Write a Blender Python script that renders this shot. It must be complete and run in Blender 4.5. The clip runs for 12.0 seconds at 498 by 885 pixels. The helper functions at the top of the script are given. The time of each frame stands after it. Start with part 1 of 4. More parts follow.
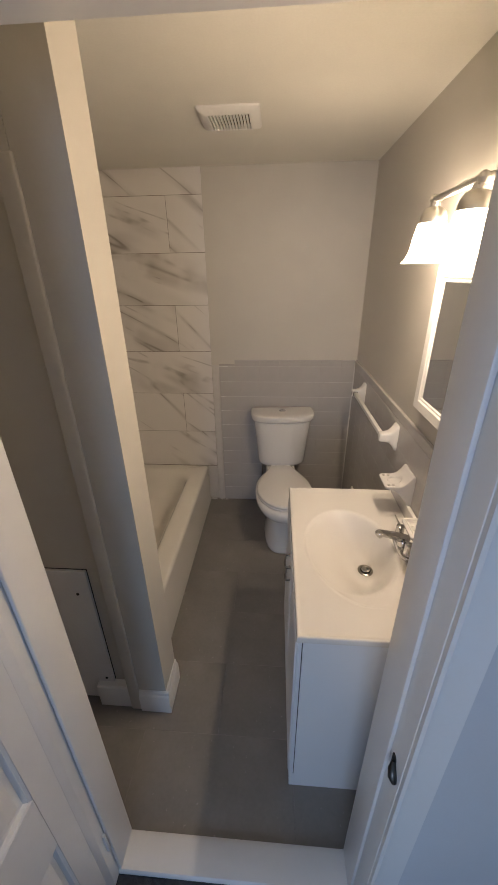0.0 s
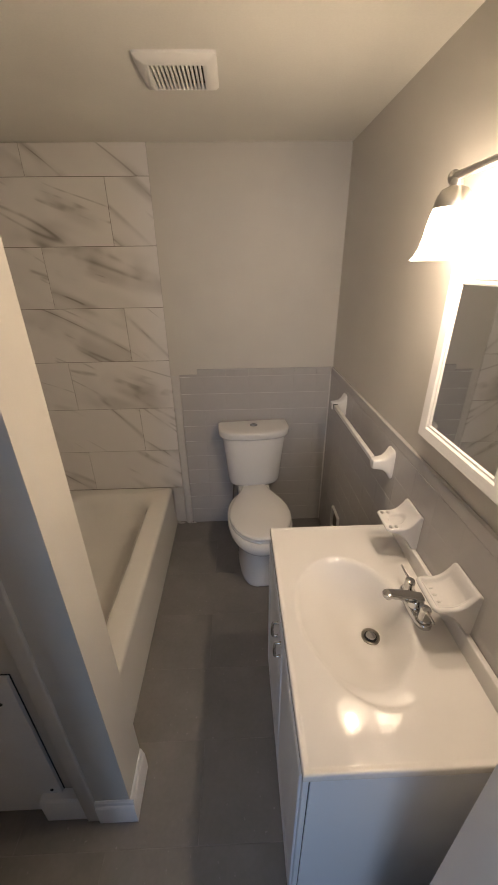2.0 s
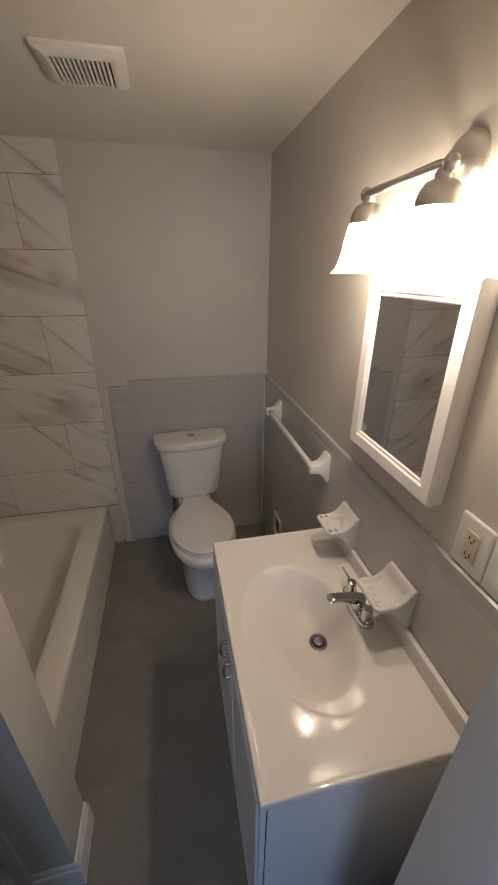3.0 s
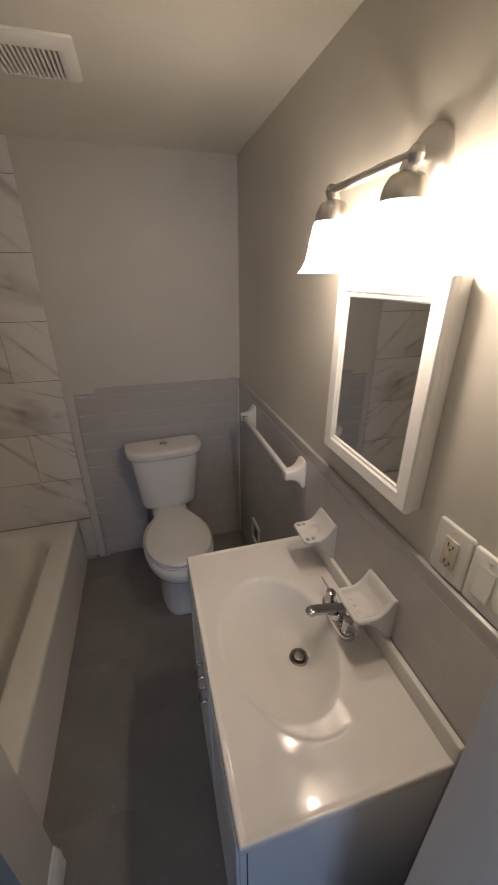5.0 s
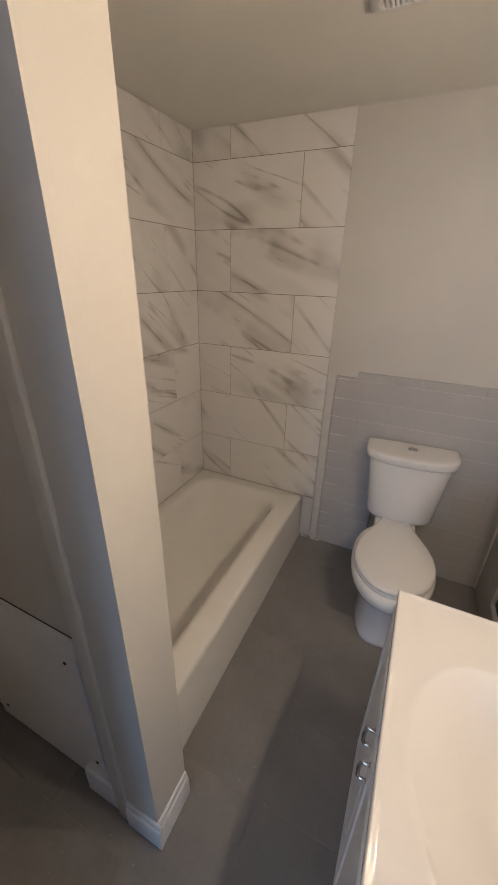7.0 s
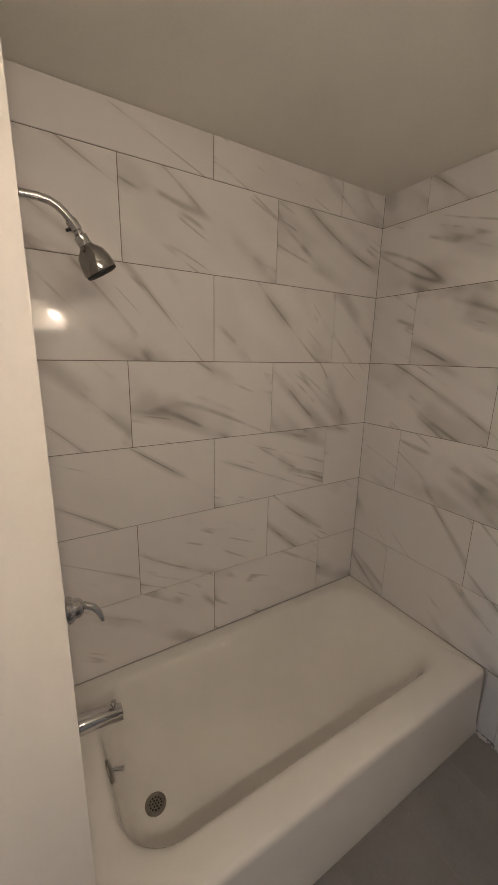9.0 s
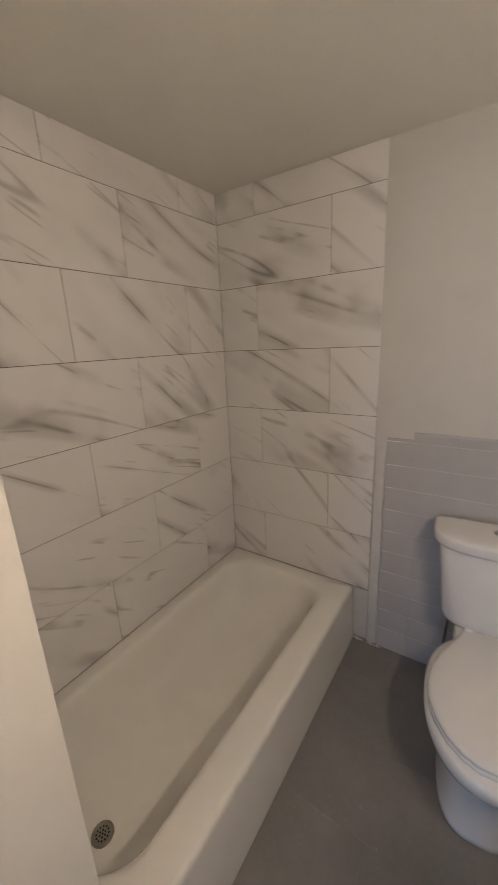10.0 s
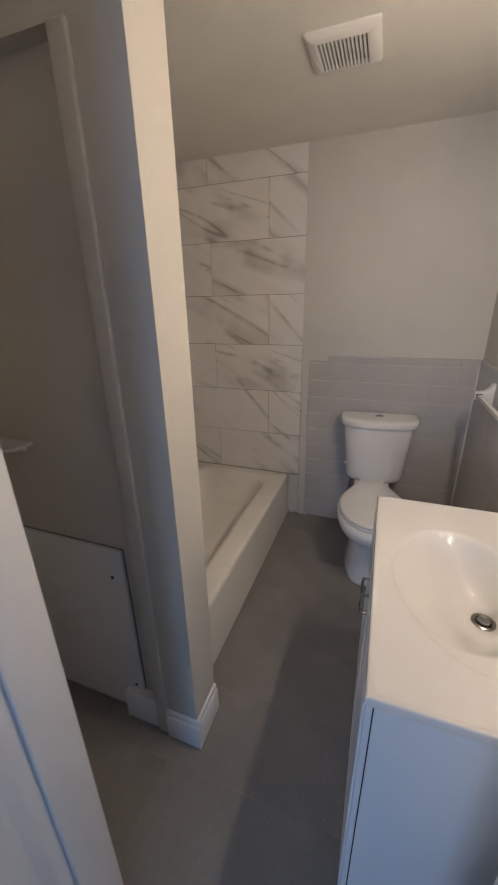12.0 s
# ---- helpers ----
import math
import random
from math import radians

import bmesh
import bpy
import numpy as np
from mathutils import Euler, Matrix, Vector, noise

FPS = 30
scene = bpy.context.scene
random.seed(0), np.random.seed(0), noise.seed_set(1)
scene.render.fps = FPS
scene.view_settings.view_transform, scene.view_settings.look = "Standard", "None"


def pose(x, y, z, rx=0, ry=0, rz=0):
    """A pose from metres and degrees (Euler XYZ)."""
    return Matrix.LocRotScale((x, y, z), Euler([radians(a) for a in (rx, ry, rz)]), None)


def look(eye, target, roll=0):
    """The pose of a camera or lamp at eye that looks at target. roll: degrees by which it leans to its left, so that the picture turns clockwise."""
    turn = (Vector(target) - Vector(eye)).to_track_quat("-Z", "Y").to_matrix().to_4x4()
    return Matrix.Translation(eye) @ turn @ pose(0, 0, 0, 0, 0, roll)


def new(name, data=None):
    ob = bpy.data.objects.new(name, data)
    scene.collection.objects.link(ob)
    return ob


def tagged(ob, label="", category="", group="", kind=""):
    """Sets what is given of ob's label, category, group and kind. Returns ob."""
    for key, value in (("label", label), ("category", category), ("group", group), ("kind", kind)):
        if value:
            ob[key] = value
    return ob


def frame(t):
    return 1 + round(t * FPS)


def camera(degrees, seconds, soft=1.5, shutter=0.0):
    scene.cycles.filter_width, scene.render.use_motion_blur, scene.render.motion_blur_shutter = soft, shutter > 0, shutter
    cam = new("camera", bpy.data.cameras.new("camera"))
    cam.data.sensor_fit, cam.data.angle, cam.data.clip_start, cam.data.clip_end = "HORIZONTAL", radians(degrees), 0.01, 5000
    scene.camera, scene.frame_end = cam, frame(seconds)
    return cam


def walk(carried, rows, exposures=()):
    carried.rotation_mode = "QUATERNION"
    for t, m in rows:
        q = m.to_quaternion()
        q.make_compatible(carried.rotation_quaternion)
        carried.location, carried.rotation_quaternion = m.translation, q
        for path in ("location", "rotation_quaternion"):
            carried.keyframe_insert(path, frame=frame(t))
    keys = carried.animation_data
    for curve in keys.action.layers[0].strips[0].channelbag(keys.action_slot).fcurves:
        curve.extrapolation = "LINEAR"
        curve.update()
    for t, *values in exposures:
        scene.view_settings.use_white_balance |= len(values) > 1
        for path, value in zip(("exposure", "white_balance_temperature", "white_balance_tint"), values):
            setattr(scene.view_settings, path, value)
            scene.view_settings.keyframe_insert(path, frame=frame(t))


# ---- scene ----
cam = camera(68.9, 12.0, shutter=0.2)
PATH = [
    (0, (0.015, -0.015, 1.729), (-0.125, 1.789, 0.877), -0.9),
    (0.5, (0.012, 0.063, 1.717), (-0.161, 1.858, 0.854), -1.5),
    (1, (0.007, 0.188, 1.72), (-0.132, 1.972, 0.828), -0.2),
    (1.5, (-0.018, 0.266, 1.726), (-0.114, 2.047, 0.821), -0.7),
    (2, (-0.023, 0.308, 1.738), (0.028, 2.106, 0.864), -0.8),
    (2.5, (-0.016, 0.331, 1.738), (0.196, 2.122, 0.873), -0.2),
    (3, (-0.006, 0.346, 1.748), (0.371, 2.115, 0.895), 0.2),
    (3.2, (0.001, 0.351, 1.744), (0.429, 2.116, 0.906), 0.2),
    (4.8, (0.039, 0.371, 1.732), (0.621, 2.108, 0.929), -0.1),
    (5, (0.028, 0.389, 1.738), (0.519, 2.139, 0.906), -0.1),
    (5.5, (0.002, 0.394, 1.727), (0.215, 2.178, 0.849), -0.2),
    (6, (-0.016, 0.397, 1.707), (-0.160, 2.185, 0.823), -0.7),
    (6.5, (-0.007, 0.423, 1.657), (-0.462, 2.158, 0.774), -0.5),
    (6.7, (0.011, 0.461, 1.647), (-0.585, 2.162, 0.781), 0.2),
    (8.3, (-0.007, 0.992, 1.585), (-1.355, 2.308, 0.914), 1.5),
    (8.5, (0.006, 1.021, 1.577), (-1.484, 2.222, 0.996), 0.8),
    (9, (0.026, 1.028, 1.558), (-1.634, 2.041, 1.091), 1.2),
    (9.5, (0.032, 1.01, 1.568), (-1.465, 2.231, 1.051), -0.2),
    (10, (-0.016, 0.893, 1.571), (-1.105, 2.484, 1.041), -2.7),
    (10.5, (-0.027, 0.711, 1.543), (-0.382, 2.583, 0.934), -3.7),
    (11, (0.023, 0.522, 1.521), (-0.094, 2.426, 0.921), -2.8),
    (11.5, (0.039, 0.328, 1.523), (-0.308, 2.208, 0.934), -0.9),
    (12, (0.053, 0.181, 1.477), (-0.595, 1.934, 0.765), -1.1),
]
EXPOSURES = [
    (0.0, 0.14, 7150, 10), (0.5, 0.10, 7550, 10), (1.0, 0.13, 7750, 10), (1.5, 0.10, 7400, 10), (2.0, 0.10, 7050, 10), (2.5, -0.13, 6800, 10), (3.0, -0.40, 6600, 10),
    (5.0, -0.56, 6500, 10), (5.5, -0.39, 6500, 10), (6.0, 0.15, 6450, 10), (6.5, 0.30, 6500, 10), (8.5, 0.19, 6450, 10), (9.0, 0.15, 6350, 10), (9.5, 0.26, 6400, 10),
    (10.0, 0.24, 6400, 10), (10.5, 0.34, 6500, 10), (11.0, 0.10, 6300, 10), (11.5, -0.10, 6250, 10), (12.0, 0.10, 6250, 10)]
walk(cam, [(t, look(eye, target, roll)) for t, eye, target, roll in PATH], EXPOSURES)

# ---- light ----
world = bpy.data.worlds.new("world")
scene.world = world
world.use_nodes = True
wn = world.node_tree
sky = wn.nodes.new("ShaderNodeTexSky")
sky.sky_type, sky.sun_disc, sky.sun_elevation, sky.sun_rotation = "NISHITA", False, radians(25), radians(200)
wn.links.new(sky.outputs[0], wn.nodes["Background"].inputs[0])
wn.nodes["Background"].inputs[1].default_value = 0.1

BULB_WATTS, SHADE_GLOW, DAY_WATTS = 7.9, 3.4, 27.0
for by in (1.246, 0.998):
    lamp = bpy.data.lights.new("bulb_light", "POINT")
    lamp.energy, lamp.color, lamp.shadow_soft_size = BULB_WATTS, (1.0, 0.825, 0.67), 0.022
    new("bulb_light", lamp).location = (0.464, by, 1.806)
day = bpy.data.lights.new("window_daylight", "AREA")
day.shape, day.size, day.size_y, day.energy, day.color = "RECTANGLE", 1.5, 1.1, DAY_WATTS, (0.28, 0.53, 1.0)
new("window_daylight", day).matrix_world = look((-0.64, -2.62, 1.35), (-0.35, 0.5, 1.1))

# ---- materials ----


def material(name, color, rough=0.5, metal=0.0, var=0.08, scale=6.0, fine=120.0, bump=0.05, coat=0.0, island=0.0, dist=0.002, specks=0.0):
    """A surface with cloudy and fine variation of its colour, and a fine relief."""
    m = bpy.data.materials.new(name)
    m.use_nodes = True
    nt = m.node_tree
    b = nt.nodes["Principled BSDF"]
    co = nt.nodes.new("ShaderNodeTexCoord")
    n1, n2 = nt.nodes.new("ShaderNodeTexNoise"), nt.nodes.new("ShaderNodeTexNoise")
    n1.inputs["Scale"].default_value, n1.inputs["Detail"].default_value = scale, 4
    n2.inputs["Scale"].default_value, n2.inputs["Detail"].default_value = fine, 3
    for n in (n1, n2):
        nt.links.new(co.outputs["Object"], n.inputs["Vector"])
    mix = nt.nodes.new("ShaderNodeMath")
    mix.operation = "MULTIPLY_ADD"
    mix.inputs[1].default_value = 0.35
    nt.links.new(n2.outputs["Fac"], mix.inputs[0])
    nt.links.new(n1.outputs["Fac"], mix.inputs[2])
    ramp = nt.nodes.new("ShaderNodeMapRange")
    ramp.inputs["From Min"].default_value, ramp.inputs["From Max"].default_value = 0.35, 1.0
    ramp.inputs["To Min"].default_value, ramp.inputs["To Max"].default_value = 1 - var, 1 + var
    nt.links.new(mix.outputs[0], ramp.inputs["Value"])
    value = ramp.outputs[0]
    if island:
        info = nt.nodes.new("ShaderNodeObjectInfo")
        r = nt.nodes.new("ShaderNodeMapRange")
        r.inputs["To Min"].default_value, r.inputs["To Max"].default_value = 1 - island, 1 + island
        nt.links.new(info.outputs["Random"], r.inputs["Value"])
        mul = nt.nodes.new("ShaderNodeMath")
        mul.operation = "MULTIPLY"
        nt.links.new(value, mul.inputs[0])
        nt.links.new(r.outputs[0], mul.inputs[1])
        value = mul.outputs[0]
    sc = nt.nodes.new("ShaderNodeVectorMath")
    sc.operation = "SCALE"
    sc.inputs[0].default_value = color
    nt.links.new(value, sc.inputs["Scale"])
    shade = sc.outputs[0]
    if specks:
        sp, st = nt.nodes.new("ShaderNodeTexNoise"), nt.nodes.new("ShaderNodeMapRange")
        sp.inputs["Scale"].default_value, sp.inputs["Detail"].default_value = 55, 2
        nt.links.new(co.outputs["Object"], sp.inputs["Vector"])
        st.inputs["From Min"].default_value, st.inputs["From Max"].default_value, st.inputs["To Max"].default_value = 0.70, 0.78, specks
        nt.links.new(sp.outputs["Fac"], st.inputs["Value"])
        mc_ = nt.nodes.new("ShaderNodeMix")
        mc_.data_type = "RGBA"
        nt.links.new(st.outputs[0], mc_.inputs["Factor"])
        nt.links.new(shade, mc_.inputs[6])
        mc_.inputs[7].default_value = (0.42, 0.40, 0.38, 1)
        shade = mc_.outputs[2]
    nt.links.new(shade, b.inputs["Base Color"])
    rr = nt.nodes.new("ShaderNodeMapRange")
    rr.inputs["To Min"].default_value, rr.inputs["To Max"].default_value = max(rough * 0.82, 0.02), min(rough * 1.18, 1)
    nt.links.new(n1.outputs["Fac"], rr.inputs["Value"])
    nt.links.new(rr.outputs[0], b.inputs["Roughness"])
    b.inputs["Metallic"].default_value = metal
    b.inputs["Coat Weight"].default_value = coat
    b.inputs["Coat Roughness"].default_value = 0.03
    if bump:
        bp = nt.nodes.new("ShaderNodeBump")
        bp.inputs["Strength"].default_value, bp.inputs["Distance"].default_value = bump, dist
        nt.links.new(mix.outputs[0], bp.inputs["Height"])
        nt.links.new(bp.outputs[0], b.inputs["Normal"])
    return m


def marble(name):
    """Glazed white tile with slanting grey veins, shifted from tile to tile."""
    m = bpy.data.materials.new(name)
    m.use_nodes = True
    nt = m.node_tree
    L = nt.links.new
    b = nt.nodes["Principled BSDF"]
    co, info = nt.nodes.new("ShaderNodeTexCoord"), nt.nodes.new("ShaderNodeObjectInfo")
    off = nt.nodes.new("ShaderNodeVectorMath")
    off.operation = "MULTIPLY"
    comb = nt.nodes.new("ShaderNodeCombineXYZ")
    for k in range(3):
        L(info.outputs["Random"], comb.inputs[k])
    L(comb.outputs[0], off.inputs[0])
    off.inputs[1].default_value = (17.3, 9.7, 31.1)
    # the veins run a little steeper or flatter from tile to tile
    lean, tilt = nt.nodes.new("ShaderNodeVectorRotate"), nt.nodes.new("ShaderNodeMapRange")
    lean.rotation_type = "Z_AXIS"
    tilt.inputs["To Min"].default_value, tilt.inputs["To Max"].default_value = radians(-15), radians(17)
    turn_ = nt.nodes.new("ShaderNodeMath")
    turn_.operation = "FRACT"
    scale_ = nt.nodes.new("ShaderNodeMath")
    scale_.operation = "MULTIPLY"
    scale_.inputs[1].default_value = 7.31
    L(info.outputs["Random"], scale_.inputs[0])
    L(scale_.outputs[0], turn_.inputs[0])
    L(turn_.outputs[0], tilt.inputs["Value"])
    L(tilt.outputs[0], lean.inputs["Angle"])
    L(co.outputs["Object"], lean.inputs["Vector"])
    add = nt.nodes.new("ShaderNodeVectorMath")
    L(lean.outputs[0], add.inputs[0])
    L(off.outputs[0], add.inputs[1])

    def ridge(turn, along, across, width, detail, lift, mask_scale, lo, hi):
        mp = nt.nodes.new("ShaderNodeMapping")
        mp.inputs["Rotation"].default_value = (0, 0, radians(turn))
        mp.vector_type = "POINT"
        L(add.outputs[0], mp.inputs["Vector"])
        st = nt.nodes.new("ShaderNodeVectorMath")
        st.operation = "MULTIPLY"
        st.inputs[1].default_value = (along, across, 1.0)
        L(mp.outputs[0], st.inputs[0])
        n = nt.nodes.new("ShaderNodeTexNoise")
        n.inputs["Scale"].default_value, n.inputs["Detail"].default_value = 1.0, detail
        n.inputs["Roughness"].default_value, n.inputs["Distortion"].default_value = 0.55, lift
        L(st.outputs[0], n.inputs["Vector"])
        sub = nt.nodes.new("ShaderNodeMath")
        sub.operation = "SUBTRACT"
        L(n.outputs["Fac"], sub.inputs[0])
        sub.inputs[1].default_value = 0.5
        ab = nt.nodes.new("ShaderNodeMath")
        ab.operation = "ABSOLUTE"
        L(sub.outputs[0], ab.inputs[0])
        mr = nt.nodes.new("ShaderNodeMapRange")
        mr.interpolation_type = "SMOOTHSTEP"
        mr.inputs["From Min"].default_value, mr.inputs["From Max"].default_value = 0.0, width
        mr.inputs["To Min"].default_value, mr.inputs["To Max"].default_value = 1.0, 0.0
        L(ab.outputs[0], mr.inputs["Value"])
        k = nt.nodes.new("ShaderNodeTexNoise")
        k.inputs["Scale"].default_value, k.inputs["Detail"].default_value = mask_scale, 2
        L(add.outputs[0], k.inputs["Vector"])
        kr = nt.nodes.new("ShaderNodeMapRange")
        kr.interpolation_type = "SMOOTHSTEP"
        kr.inputs["From Min"].default_value, kr.inputs["From Max"].default_value = lo, hi
        L(k.outputs["Fac"], kr.inputs["Value"])
        out = nt.nodes.new("ShaderNodeMath")
        out.operation = "MULTIPLY"
        L(mr.outputs[0], out.inputs[0])
        L(kr.outputs[0], out.inputs[1])
        return out.outputs[0]

    broad = ridge(31, 0.42, 3.8, 0.055, 1.5, 0.0, 3.2, 0.42, 0.62)
    cloud = ridge(34, 0.8, 3.0, 0.12, 2.0, 0.1, 2.4, 0.45, 0.68)
    thin = ridge(31, 0.42, 3.8, 0.011, 1.5, 0.0, 6.0, 0.42, 0.62)
    fine = ridge(26, 0.60, 7.5, 0.022, 2.2, 0.0, 4.6, 0.55, 0.68)
    sum_ = nt.nodes.new("ShaderNodeMath")
    sum_.operation = "MAXIMUM"
    L(thin, sum_.inputs[0])
    L(fine, sum_.inputs[1])
    thin = sum_.outputs[0]
    m1 = nt.nodes.new("ShaderNodeMath")
    m1.operation = "MULTIPLY_ADD"
    L(broad, m1.inputs[0])
    m1.inputs[1].default_value = 0.38
    m2 = nt.nodes.new("ShaderNodeMath")
    m2.operation = "MULTIPLY"
    L(thin, m2.inputs[0])
    m2.inputs[1].default_value = 0.44
    m3 = nt.nodes.new("ShaderNodeMath")
    m3.operation = "MULTIPLY_ADD"
    L(cloud, m3.inputs[0])
    m3.inputs[1].default_value = 0.10
    L(m2.outputs[0], m3.inputs[2])
    L(m3.outputs[0], m1.inputs[2])
    mx = nt.nodes.new("ShaderNodeMix")
    mx.data_type = "RGBA"
    mx.clamp_factor = True
    L(m1.outputs[0], mx.inputs["Factor"])
    mx.inputs[6].default_value = (0.775, 0.75, 0.725, 1)
    mx.inputs[7].default_value = (0.235, 0.212, 0.188, 1)
    L(mx.outputs[2], b.inputs["Base Color"])
    b.inputs["Roughness"].default_value = 0.018
    fn = nt.nodes.new("ShaderNodeTexNoise")
    fn.inputs["Scale"].default_value = 14
    L(add.outputs[0], fn.inputs["Vector"])
    bp = nt.nodes.new("ShaderNodeBump")
    bp.inputs["Strength"].default_value, bp.inputs["Distance"].default_value = 0.015, 0.001
    L(fn.outputs["Fac"], bp.inputs["Height"])
    L(bp.outputs[0], b.inputs["Normal"])
    return m


PAINT = material("grey_wall_paint", (0.585, 0.557, 0.503), 0.5, var=0.05, scale=3, fine=160, bump=0.12)
CEIL = material("ceiling_paint", (0.76, 0.74, 0.675), 0.6, var=0.085, scale=1.8, fine=140, bump=0.12)
HALL = material("hall_paint", (0.62, 0.63, 0.65), 0.6, var=0.05, scale=3, bump=0.1)
GLAZE = material("painted_wall_tile", (0.475, 0.458, 0.445), 0.09, var=0.05, scale=9, fine=45, bump=0.16, island=0.012)
# joint colours paler than the tile, with the lamps' glint put into them
GLINT_GROUT = material("bare_grout_with_glint", (0.82, 0.81, 0.80), 0.18, var=0.06, scale=20)
GLINT_JOINT = material("joint_with_glint", (0.64, 0.625, 0.61), 0.12, var=0.10, scale=14)
# dark tile grout; also the painted shade in the vent and paper holder
SEAM_AND_SHADE = material("dark_grout_and_shade", (0.15, 0.127, 0.10), 0.8, var=0.15, scale=30)
MARBLE = marble("marble_tile")
FLOOR = material("grey_floor_tile", (0.222, 0.209, 0.198), 0.42, var=0.16, scale=5, fine=70, bump=0.1, island=0.015, specks=0.5)
FGROUT = material("floor_grout", (0.25, 0.235, 0.222), 0.7, var=0.3, scale=14)
TRIM = material("white_trim_paint", (0.80, 0.79, 0.775), 0.32, var=0.03, scale=5, bump=0.06)
PORC = material("white_porcelain", (0.76, 0.745, 0.725), 0.04, var=0.02, scale=3, bump=0.0, coat=0.4)
DISH = material("glazed_dish_ceramic", (0.60, 0.585, 0.57), 0.10, var=0.03, scale=6, bump=0.0, coat=0.3)
ENAMEL = material("cream_enamel", (0.80, 0.775, 0.72), 0.035, var=0.03, scale=4, bump=0.0, coat=0.3)
COUNTER = material("cultured_marble", (0.70, 0.68, 0.65), 0.04, var=0.02, scale=3, bump=0.0)
COUNTER.node_tree.nodes["Principled BSDF"].inputs["Specular IOR Level"].default_value = 0.4
CABINET = material("white_cabinet_foil", (0.72, 0.73, 0.75), 0.35, var=0.02, scale=4, bump=0.03)
CHROME = material("chrome", (0.62, 0.615, 0.61), 0.08, metal=1.0, var=0.03, scale=20, bump=0.0)
SATIN = material("satin_chrome", (0.42, 0.405, 0.385), 0.16, metal=1.0, var=0.04, scale=20, bump=0.0)
DULL = material("dull_steel", (0.30, 0.28, 0.25), 0.3, metal=1.0, var=0.1, scale=40, bump=0.0)
NICKEL = material("brushed_nickel", (0.70, 0.68, 0.65), 0.36, metal=1.0, var=0.05, scale=30, bump=0.02)
IRON = material("blackened_steel", (0.10, 0.095, 0.09), 0.38, metal=1.0, var=0.15, scale=40, bump=0.0)
# near-black for dark small parts, and for shade painted into gaps and holes
DARK = material("dark_parts_and_gap_shade", (0.015, 0.014, 0.013), 0.7, var=0.2, scale=30)
PLASTIC = material("white_plastic", (0.76, 0.75, 0.72), 0.35, var=0.02, scale=6, bump=0.0)
IVORY = material("ivory_plastic", (0.62, 0.56, 0.44), 0.35, var=0.02, scale=6, bump=0.0)
BOARD = material("unpainted_board", (0.78, 0.77, 0.76), 0.5, var=0.08, scale=4, bump=0.1)
CARPET = material("dark_carpet", (0.045, 0.047, 0.055), 0.95, var=0.5, scale=60, fine=500, bump=0.8, dist=0.01)
CAULK = material("white_caulk", (0.60, 0.58, 0.55), 0.5, var=0.06, scale=30, bump=0.3)

MIRROR = bpy.data.materials.new("mirror_glass")
MIRROR.use_nodes = True
mb = MIRROR.node_tree.nodes["Principled BSDF"]
mb.inputs["Base Color"].default_value, mb.inputs["Metallic"].default_value, mb.inputs["Roughness"].default_value = (0.80, 0.82, 0.82, 1), 1.0, 0.03

SHADE = bpy.data.materials.new("lit_frosted_glass")
SHADE.use_nodes = True
sb = SHADE.node_tree.nodes["Principled BSDF"]
sb.inputs["Base Color"].default_value, sb.inputs["Roughness"].default_value = (0.85, 0.83, 0.8, 1), 0.35
sb.inputs["Emission Color"].default_value, sb.inputs["Emission Strength"].default_value = (1.0, 0.82, 0.64, 1), SHADE_GLOW / 0.14
# thin frosted glass: most of the bulb's light goes straight through it
sn = SHADE.node_tree
clear, blend = sn.nodes.new("ShaderNodeBsdfTransparent"), sn.nodes.new("ShaderNodeMixShader")
clear.inputs["Color"].default_value, blend.inputs[0].default_value = (0.99, 0.985, 0.98, 1), 0.14
sn.links.new(clear.outputs[0], blend.inputs[1])
sn.links.new(sb.outputs[0], blend.inputs[2])
sn.links.new(blend.outputs[0], sn.nodes["Material Output"].inputs["Surface"])

# ---- building helpers ----


def part(name, bm, mat, parent=None, label="", smooth=True, at=None, angle=35):
    me = bpy.data.meshes.new(name)
    bmesh.ops.recalc_face_normals(bm, faces=bm.faces[:])
    bm.to_mesh(me)
    bm.free()
    me.materials.append(mat)
    if smooth:
        me.shade_smooth()
        me.set_sharp_from_angle(angle=radians(angle))
    ob = new(name, me)
    if parent is not None:
        ob.parent = parent
    if at is not None:
        ob.matrix_basis = at
    if label:
        ob["label"] = label
    return ob


def empty(name, at=None):
    ob = new(name)
    ob.empty_display_size = 0.05
    if at is not None:
        ob.matrix_basis = at
    return ob


def box(x0, x1, y0, y1, z0, z1, bevel=0.0, seg=2, bm=None):
    target = bm if bm is not None else bmesh.new()
    b = bmesh.new()
    bmesh.ops.create_cube(b, size=1)
    for v in b.verts:
        v.co = ((x0 + x1) / 2 + v.co.x * (x1 - x0), (y0 + y1) / 2 + v.co.y * (y1 - y0), (z0 + z1) / 2 + v.co.z * (z1 - z0))
    if bevel:
        bmesh.ops.bevel(b, geom=b.edges[:], offset=bevel, segments=seg, profile=0.5, affect="EDGES")
    join(target, b)
    return target


def join(target, b):
    me = bpy.data.meshes.new("tmp")
    b.to_mesh(me)
    b.free()
    target.from_mesh(me)
    bpy.data.meshes.remove(me)


